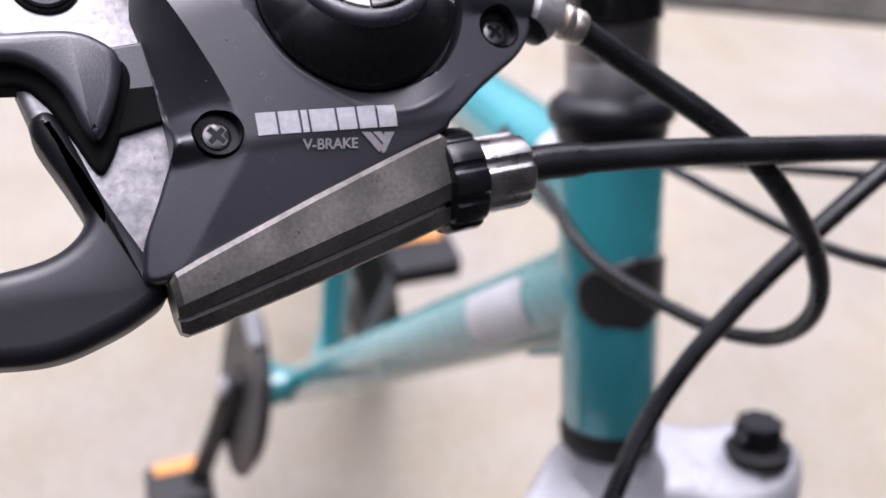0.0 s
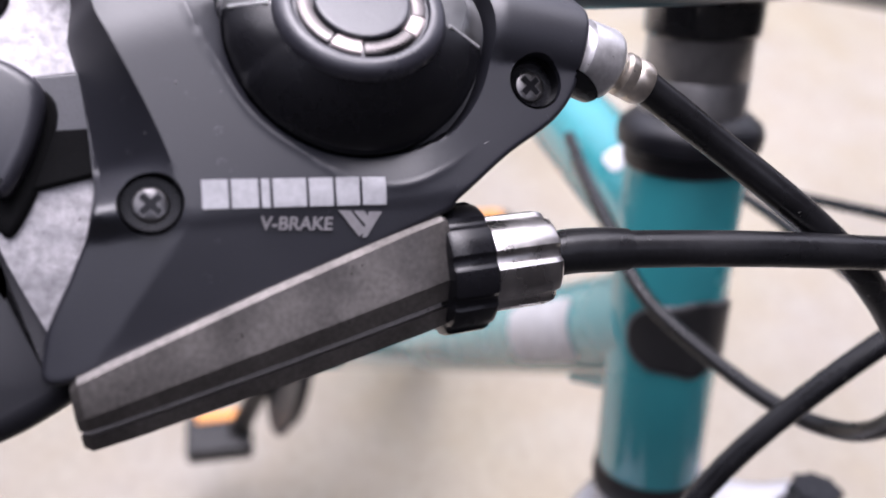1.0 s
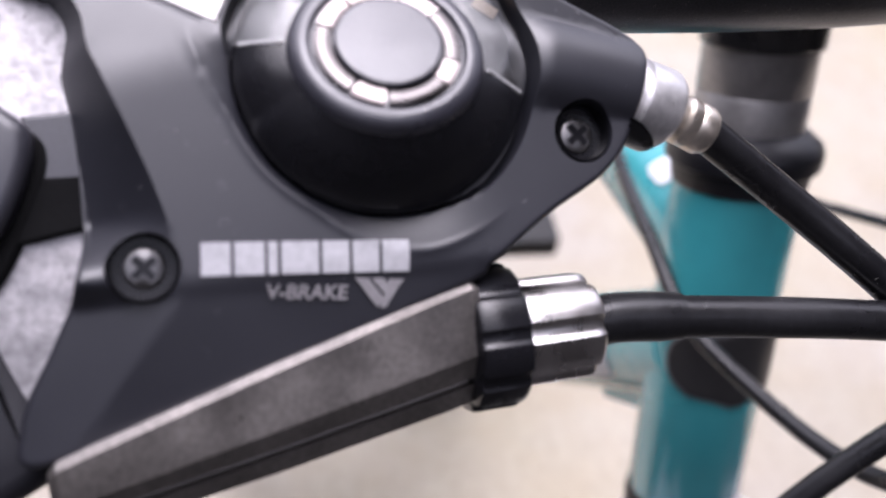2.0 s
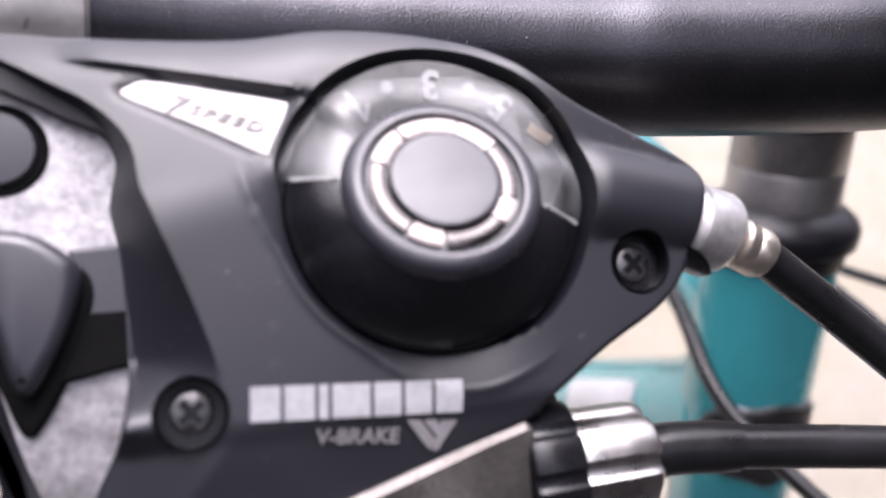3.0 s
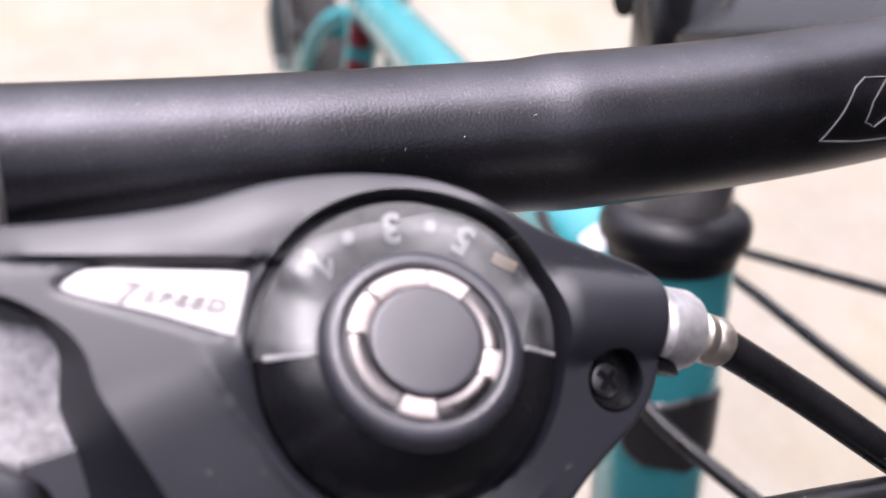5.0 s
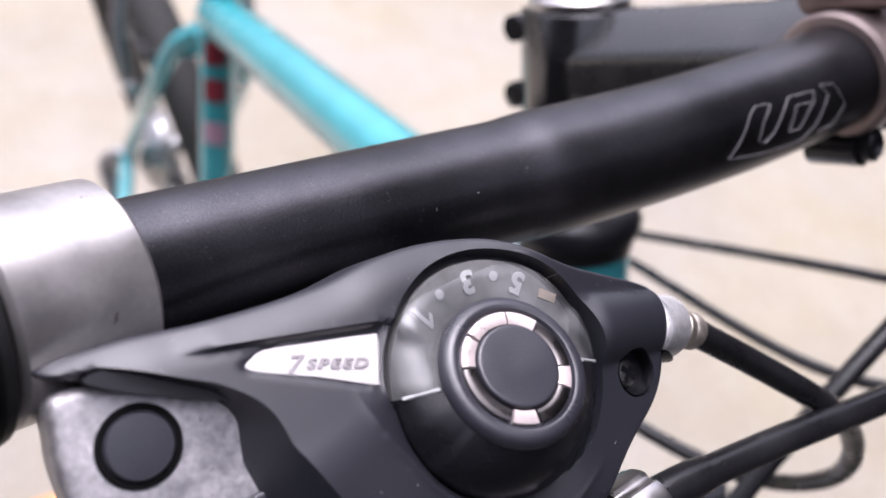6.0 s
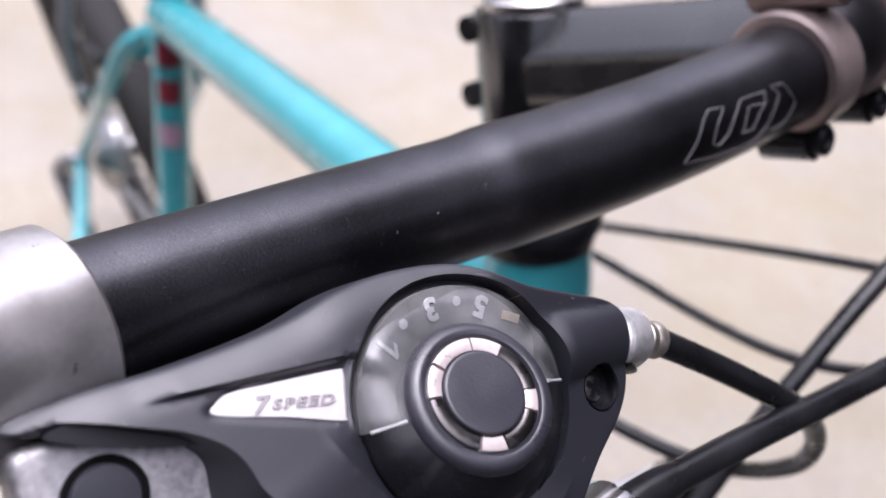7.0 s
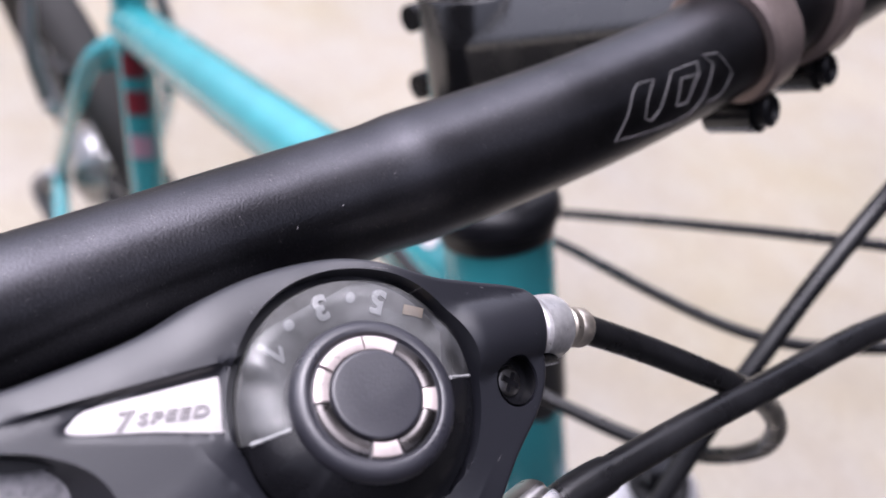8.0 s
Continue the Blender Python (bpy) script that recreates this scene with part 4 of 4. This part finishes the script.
def build_frame():
    ax = AXIS.normalized()
    lo, hi = head(0.757), head(0.8765)
    ln = (hi - lo).length
    part("head_tube", lathe(lo, ax, [(0, 0.0205), (0.002, 0.0212), (ln - 0.002, 0.0212), (ln, 0.0205)], 48), M_TEAL, bike, "teal painted head tube")
    part("headset_cup", lathe(hi, ax, [(0, 0.0216), (0.002, 0.0222), (0.0062, 0.0226), (0.0077, 0.0248), (0.0122, 0.0252), (0.0152, 0.0240), (0.0192, 0.0190)], 48), M_LEVER, bike, "black headset cup")
    part("spacer", lathe(hi + 0.0182 * ax, ax, [(0, 0.0178), (0.012, 0.0178), (0.0125, 0.0174), (0.013, 0.0178), (0.030, 0.0178)], 40), M_SPACER, bike, "dull grey aluminium steerer spacer")
    part("headset_cup", lathe(lo, ax, [(0.001, 0.0214), (-0.004, 0.0222), (-0.010, 0.0218), (-0.013, 0.0195)], 48), M_RUBBER, bike, "black lower headset cup")
    # black badge wrapped round the front of the head tube
    rows = []
    for k in range(13):
        h = -1 + k / 6
        half = 62 * math.sqrt(max(0.0, 1 - abs(h) ** 2.4)) + 1
        rows.append((0.0145 * h, -half, half + 8))
    rim = [(h * 1.09, lo_ * 1.05 - 1, hi_ * 1.05) for h, lo_, hi_ in rows]
    badge = part("head_badge", patch(head(0.820), ax, (1, 0, 0), 0.0219, rows), M_CRANK, bike, "black head tube badge with a grey rim")
    part("badge_rim", patch(head(0.820), ax, (1, 0, 0), 0.0213, rim), M_GREY, badge)
    top = tube("top_tube", [head(0.850), JUNCT], 0.0198, "teal painted top tube")
    d = (JUNCT - head(0.850)).normalized()
    part("sticker", patch(head(0.850) + 0.028 * d, d, UP, 0.0199, [(0.0, -46, -8), (0.004, -50, -4), (0.012, -50, -4), (0.016, -46, -8)]), M_WHITE, top, "white sticker")
    q = head(0.850) + 0.035 * d + Vector((0, -0.004, 0.021))
    part("cable_stop", sweep([q - 0.011 * d, q, q + 0.011 * d], 0.0042, 14), M_TEAL, top)
    down = tube("down_tube", [head(0.818), BB], 0.0225, "teal painted down tube")
    d = (BB - head(0.818)).normalized()
    part("sticker", patch(head(0.818) + 0.040 * d, d, (0, -1, 0.2), 0.0226, [(0.0, -40, 24), (0.006, -44, 28), (0.060, -44, 28), (0.068, -40, 24)]), M_WHITE, down, "worn white sticker with faint print")
    side = AXIS.cross(d).normalized()
    at = lambda u, v, w: head(0.793) + u * d + v * ax + w * side
    part("gusset", slab([(0.0, -0.002), (0.010, -0.004), (0.060, 0.000), (0.066, 0.010), (0.0, 0.014)], at, -0.010, 0.010), M_TEAL, bike, "teal gusset under the down tube")
    foot = BB + Vector((0, 0.036, 0))
    up = (JUNCT - foot).normalized()
    seat = tube("seat_tube", [foot, foot.lerp(JUNCT, 0.5), JUNCT + 0.05 * up], 0.0158, "teal seat tube with red and pink decals")
    for h, m in ((-0.030, M_RED), (-0.064, M_RED), (-0.106, M_PINK)):
        part("decal", patch(JUNCT + h * up, up, (1, -0.5, 0), 0.0163, [(-0.011, -34, 30), (-0.008, -38, 36), (0.008, -38, 36), (0.011, -34, 30)]), m, seat)
    part("seat_post", sweep([JUNCT + 0.05 * up, JUNCT + 0.12 * up], 0.0135, 24), M_STEEL, bike, "bare metal seat post")
    # rear stays with their bridge
    for s in (-1, 1):
        lat = Vector((0, s, 0))
        drop = REAR + 0.066 * lat
        tube("seat_stay", [JUNCT + Vector((-0.012, 0.014 * s, -0.020)), JUNCT + Vector((-0.030, 0.032 * s, -0.045)), JUNCT + Vector((-0.066, 0.046 * s, -0.110)), drop.lerp(JUNCT + Vector((-0.06, 0.050 * s, -0.10)), 0.45), drop], 0.0088, "slim teal seat stay")
        tube("chain_stay", [BB + Vector((-0.02, 0.022 * s, 0)), BB + Vector((-0.08, 0.050 * s, 0.004)), drop], 0.0100, "slim teal chain stay")
    part("stay_bridge", sweep([JUNCT + Vector((-0.032, -0.034, -0.048)), JUNCT + Vector((-0.032, 0.034, -0.048))], 0.0085, 16), M_TEAL, bike)
    # rim brake arms on the stays
    for s in (-1, 1):
        b = JUNCT + Vector((-0.115, 0.060 * s, -0.13))
        arm = part("brake_arm", sweep(spline([b, b + Vector((0.012, 0.006 * s, 0.06)), b + Vector((0.0, -0.006 * s, 0.12))], 5), 0.0065, 12), M_GREY, bike, "dark rear brake arm")
        part("brake_pad", sweep([b + Vector((-0.02, -0.018 * s, 0.03)), b + Vector((0.035, -0.018 * s, 0.045))], 0.006, 12), M_RUBBER, arm)
        part("bolt", lathe(b, (1, 0.0, 0.2), [(0, 0.007), (0.016, 0.007), (0.018, 0.005)], 12), M_STEEL, arm)
    # bottom bracket shell
    part("bottom_bracket", sweep([BB - Vector((0, 0.048, 0)), BB + Vector((0, 0.050, 0))], 0.0215, 28), M_TEAL, bike)


build_frame()


def build_stem():
    ax = AXIS.normalized()
    c0 = head(0.918)
    bolt_side = Vector((-0.98, -0.2, 0)).normalized()
    col = lathe(c0, ax, [(0.0, 0.0180), (0.001, 0.0192), (0.044, 0.0192), (0.045, 0.0184)], 40)
    stem = part("stem", col, M_STEM, bike, "matt black alloy stem with pinch bolts")
    part("top_cap", lathe(c0 + 0.0452 * ax, ax, [(0, 0.0172), (0.003, 0.0174), (0.0042, 0.0162), (0.0044, 0.004)], 40), M_CHROME, stem, "polished silver top cap")
    # rear clamp ears with two bolts
    back = Vector((-0.93, -0.13, -0.36)).normalized()
    for h in (0.0135, 0.0375):
        p = c0 + h * ax + 0.0200 * back
        part("pinch_bolt", sweep([p - 0.013 * STEER, p + 0.013 * STEER], 0.0048, 16), M_GLOSSY, stem)
    ear = sweep([c0 + 0.004 * ax + 0.017 * back, c0 + 0.043 * ax + 0.017 * back], 0.0085, 16)
    part("clamp_ear", ear, M_STEM, stem)
    # arm to the bar clamp
    bc = handlebar_point(0.183)
    a0 = c0 + 0.026 * ax
    d = (bc - a0).normalized()
    ln = (bc - a0).length
    lat = STEER
    top = lat.cross(d).normalized() * (-1)
    if top.z < 0:
        top = -top
    rings = []
    for f, hw, hh in ((0.1, 0.0165, 0.0175), (0.3, 0.0160, 0.0165), (0.7, 0.0150, 0.0155), (0.84, 0.0170, 0.0165), (0.93, 0.0190, 0.0165)):
        c = a0 + d * ln * f
        ring = []
        corners = ((1, 0.25), (0.2, 1), (-0.2, 1), (-1, 0.25), (-1, -0.6), (-0.6, -1), (0.6, -1), (1, -0.6))
        for k in range(8):
            here, prev, then = (Vector(corners[(k + j) % 8]) for j in (0, -1, 1))
            for q in (here.lerp(prev, 0.16), here.lerp(prev, 0.05).lerp(here.lerp(then, 0.05), 0.5), here.lerp(then, 0.16)):
                ring.append(c + lat * hw * q.x + top * hh * q.y)
        rings.append(ring)
    part("stem_arm", skin(bmesh.new(), rings), M_STEM, stem, sharp=50)
    # two-band taupe face plate round the bar
    for y0, y1 in ((0.163, 0.174), (0.192, 0.203)):
        p, q = handlebar_point(y0), handlebar_point(y1)
        a = (q - p).normalized()
        l = (q - p).length
        band = part("face_plate", lathe(p, a, [(0, 0.0130), (0, 0.0152), (0.001, 0.0162), (l - 0.001, 0.0162), (l, 0.0152), (l, 0.0130)], 40, cap=False), M_BRONZE, stem, "taupe anodised face plate band")
        for t in (0.021, -0.0185):
            b = p.lerp(q, 0.5) + top * t + d * 0.004
            part("lug", sweep([b - d * 0.012, b + d * (0.010 if t > 0 else 0.001)], 0.0066 if t > 0 else 0.0056, 20), M_BRONZE if t > 0 else M_STEM, band)
            part("bolt", lathe(b + d * (0.010 if t > 0 else 0.001), d, [(0, 0.0042), (0.003, 0.0042), (0.0036, 0.0034), (0.0024, 0.0022), (0.0024, 0.0008)], 16), M_GLOSSY, band)
    # outlined mark on the bar, drawn as plain bent lines
    def on_bar(y, deg):
        r = handlebar_radius(y) + 0.00024
        return handlebar_point(y) + r * Vector((math.cos(radians(deg)), 0, math.sin(radians(deg))))

    first = [(0.114, 9), (0.1175, 28), (0.120, 45), (0.122, 51), (0.1265, 49), (0.1235, 33), (0.1225, 18), (0.1245, 13), (0.127, 20), (0.1295, 36), (0.132, 49), (0.140, 47), (0.1395, 36), (0.134, 39), (0.132, 16), (0.1355, 14), (0.138, 30), (0.140, 37)]
    second = [(0.114, 9), (0.122, 3), (0.132, -1), (0.138, -1), (0.141, 10), (0.1445, 38), (0.142, 50), (0.1465, 46), (0.1505, 21), (0.148, 3), (0.143, 2)]
    for line in (first, second):
        pts = []
        for (y0, a0_), (y1, a1_) in zip(line, line[1:]):
            pts += [on_bar(y0 + (y1 - y0) * k / 4, a0_ + (a1_ - a0_) * k / 4) for k in range(4)]
        pts.append(on_bar(*line[-1]))
        part("printed_outline", sweep(pts, 0.00017, 6), M_OUTLINE, bar, "thin grey outlined mark")


build_stem()


def build_fork():
    fwd = Vector((0.99, 0.14, 0.0))
    ax = AXIS.normalized()
    c = head(0.742)
    at = lambda u, v, w: c + 0.010 * ax + u * fwd + v * STEER + w * ax
    out = closed_spline([(-0.020, 0, 0), (-0.014, -0.022, 0), (0.004, -0.050, 0), (0.012, -0.080, 0), (0.036, -0.086, 0), (0.052, -0.066, 0), (0.050, -0.04, 0), (0.036, -0.02, 0), (0.030, 0, 0), (0.036, 0.02, 0), (0.050, 0.04, 0), (0.052, 0.066, 0), (0.036, 0.086, 0), (0.012, 0.080, 0), (0.004, 0.050, 0), (-0.014, 0.022, 0)], 5)
    fork = part("fork_crown", slab([(q.x, q.y) for q in out], at, -0.034, -0.012, 0.006), M_FORK, bike, "silver painted suspension fork crown")
    part("crown_neck", lathe(c, ax, [(-0.014, 0.030), (-0.006, 0.025), (0.004, 0.0205), (0.006, 0.0200)], 36), M_FORK, fork)
    for s in (-1, 1):
        top = at(0.030, 0.064 * s, -0.010)
        axle = FRONT + STEER * 0.060 * s
        part("stanchion", sweep([top, top.lerp(axle, 0.35)], 0.0145, 24), M_STEEL, fork)
        part("lower_leg", sweep([top.lerp(axle, 0.30), top.lerp(axle, 0.34), axle], [0.0195, 0.0205, 0.0165], 24), M_FORK, fork, "silver painted lower fork leg")
        knob = part("preload_knob", lathe(top, ax, [(-0.003, 0.0150), (0.002, 0.0150), (0.003, 0.0128), (0.004, 0.0120)], 28), M_RUBBER, fork, "black preload knob")
        bm = bmesh.new()
        rings = []
        e = ax.orthogonal().normalized()
        o = ax.cross(e)
        for h, k in ((0.003, 0.94), (0.004, 1.0), (0.014, 1.0), (0.0155, 0.9), (0.0155, 0.4)):
            rings.append([top + ax * h + k * (0.0112 if i % 2 else 0.0096) * (math.cos(i * math.pi / 8) * e + math.sin(i * math.pi / 8) * o) for i in range(16)])
        part("knob_grip", skin(bm, rings), M_GLOSSY, knob, sharp=25)


build_fork()


def build_wheel(name, c, lat, label):
    lat = Vector(lat).normalized()
    e = lat.orthogonal().normalized()
    o = lat.cross(e)
    n = 72
    pt = lambda r, w, a: c + r * (math.cos(a) * e + math.sin(a) * o) + w * lat
    hub = part(name, sweep([c - 0.05 * lat, c - 0.045 * lat, c - 0.02 * lat, c + 0.02 * lat, c + 0.045 * lat, c + 0.05 * lat], [0.008, 0.026, 0.015, 0.015, 0.026, 0.008], 20), M_STEEL, bike, label)

    def hoop(sec, m, nm, lab=""):
        rings = [[pt(r, w, 2 * math.pi * k / n) for r, w in sec] for k in range(n)]
        return part(nm, skin(bmesh.new(), rings, cap=False, close=True), m, hub, lab)

    hoop([(0.310 + 0.025 * math.cos(math.pi * k / 7), 0.025 * math.sin(math.pi * k / 7)) for k in range(14)], M_TYRE, "tyre", "dusty black tyre")
    hoop([(0.288, -0.013), (0.288, 0.013), (0.270, 0.011), (0.266, 0.0), (0.270, -0.011)], M_RUBBER, "rim", "black rim")
    for k in range(32):
        a = 2 * math.pi * k / 32
        s = 1 if k % 2 else -1
        b = a + (0.35 if k % 4 < 2 else -0.35)
        part("spoke", sweep([pt(0.026, 0.040 * s, b), pt(0.268, 0.0, a)], 0.0010, 5), M_STEEL, hub)
    return hub, pt


def build_drive():
    rear, pt = build_wheel("rear_wheel", REAR, (0.0, 0.98, 0.17), "rear wheel with black tyre")
    part("reflector", slab([(-0.03, -0.012), (0.03, -0.012), (0.03, 0.012), (-0.03, 0.012)], lambda u, v, w: REAR + Vector((0.163 + u * 0.5, -0.010 + w, 0.10 + v)), -0.004, 0.004), M_ORANGE, rear, "orange spoke reflector")
    build_wheel("front_wheel", FRONT, STEER, "front wheel with black tyre")
    # the bicycle leans to its left, on its stand
    lat = Vector((0.0, -0.97, 0.24)).normalized()
    low = Vector((0.0, -0.24, -0.97)).normalized()
    ahead = lat.cross(low)
    # chain rings, crank arms and pedals
    axle = BB - Vector((0, 0.012, 0))
    c = axle + 0.052 * lat
    n = 76
    rings = []
    for h in (-0.0015, 0.0015):
        rings.append([c + h * lat + ((0.083 if k % 2 else 0.088) * (math.cos(2 * math.pi * k / n) * ahead - math.sin(2 * math.pi * k / n) * low)) for k in range(n)])
    crank = part("crankset", skin(bmesh.new(), rings), M_CRANK, bike, "dark crankset with chain ring guard", sharp=20)
    part("ring_guard", lathe(c + 0.006 * lat, lat, [(0.0, 0.024), (0.0, 0.102), (0.004, 0.101), (0.005, 0.086), (0.003, 0.070), (0.003, 0.024)], 48, cap=False), M_CRANK, crank)
    part("chain", lathe(c - 0.001 * lat, lat, [(-0.004, 0.084), (-0.004, 0.0905), (0.004, 0.0905), (0.004, 0.084)], 48, cap=False), M_CRANK, crank)
    for s, ends in ((1, 0.168 * low), (-1, -0.170 * low)):
        o = axle + lat * 0.066 * s
        e = o + ends + lat * 0.018 * s
        part("crank_arm", sweep([o - 0.1 * ends, o, o.lerp(e, 0.5), e, e + 0.06 * ends], [r * (1.0 if s > 0 else 0.62) for r in (0.010, 0.016, 0.0125, 0.013, 0.009)], 16), M_CRANK if s > 0 else M_GREY, crank, "dark alloy crank arm")
        part("crank_bolt", lathe(o + lat * 0.010 * s, lat * s, [(0, 0.011), (0.007, 0.011), (0.008, 0.009)], 20), M_FORK, crank)
        p = e + lat * 0.048 * s + (Vector((0.0, 0.024, -0.018)) if s > 0 else Vector((-0.018, -0.012, 0.018)))
        at = lambda u, v, w: p + Vector((u, v, w))
        bm = slab([(-0.030, -0.036), (-0.025, -0.040), (0.025, -0.040), (0.030, -0.036), (0.030, 0.036), (0.025, 0.040), (-0.025, 0.040), (-0.030, 0.036)], at, -0.011, 0.011, 0.003)
        pedal = part("pedal", bm, M_RUBBER, crank, "black plastic pedal with orange reflectors")
        for x in (-0.0305,):
            part("pedal_reflector", slab([(-0.028, -0.009), (0.028, -0.009), (0.028, 0.009), (-0.028, 0.009)], lambda u, v, w: p + Vector((x + w, u, v)), -0.003, 0.003), M_ORANGE, crank, "orange pedal reflector")
        part("pedal_reflector", slab([(-0.007, -0.028), (0.007, -0.028), (0.007, 0.028), (-0.007, 0.028)], lambda u, v, w: p + Vector((u - 0.020, v, w + 0.0115)), -0.002, 0.002), M_ORANGE, crank, "orange pedal reflector")
    # front derailleur cage by the seat tube
    f = BB + Vector((-0.012, -0.048, 0.105))
    part("front_derailleur", slab([(-0.05, -0.02), (0.03, -0.01), (0.05, 0.012), (0.02, 0.03), (-0.03, 0.02)], lambda u, v, w: f + Vector((u, w, v)), -0.010, 0.006, 0.002), M_GREY, bike, "dark front derailleur")
    # rear derailleur below the dropout, with its sprockets
    q = REAR + Vector((0.0, -0.078, 0.0))
    part("sprocket", lathe(REAR - Vector((0, 0.025, 0)), lat, [(0, 0.058), (0.004, 0.058), (0.006, 0.050), (0.012, 0.048), (0.016, 0.040), (0.024, 0.032), (0.026, 0.02)], 40), M_STEEL, bike, "grey rear sprockets")
    mech = part("rear_derailleur", sweep(spline([q, q + Vector((-0.02, -0.014, -0.03)), q + Vector((0.01, -0.010, -0.07)), q + Vector((0.045, 0.0, -0.13))], 6), 0.012, 14), M_GREY, bike, "black rear derailleur")
    part("dropout_nut", lathe(q, lat, [(-0.008, 0.012), (0.006, 0.011), (0.010, 0.007)], 12), M_STEEL, mech)


build_drive()
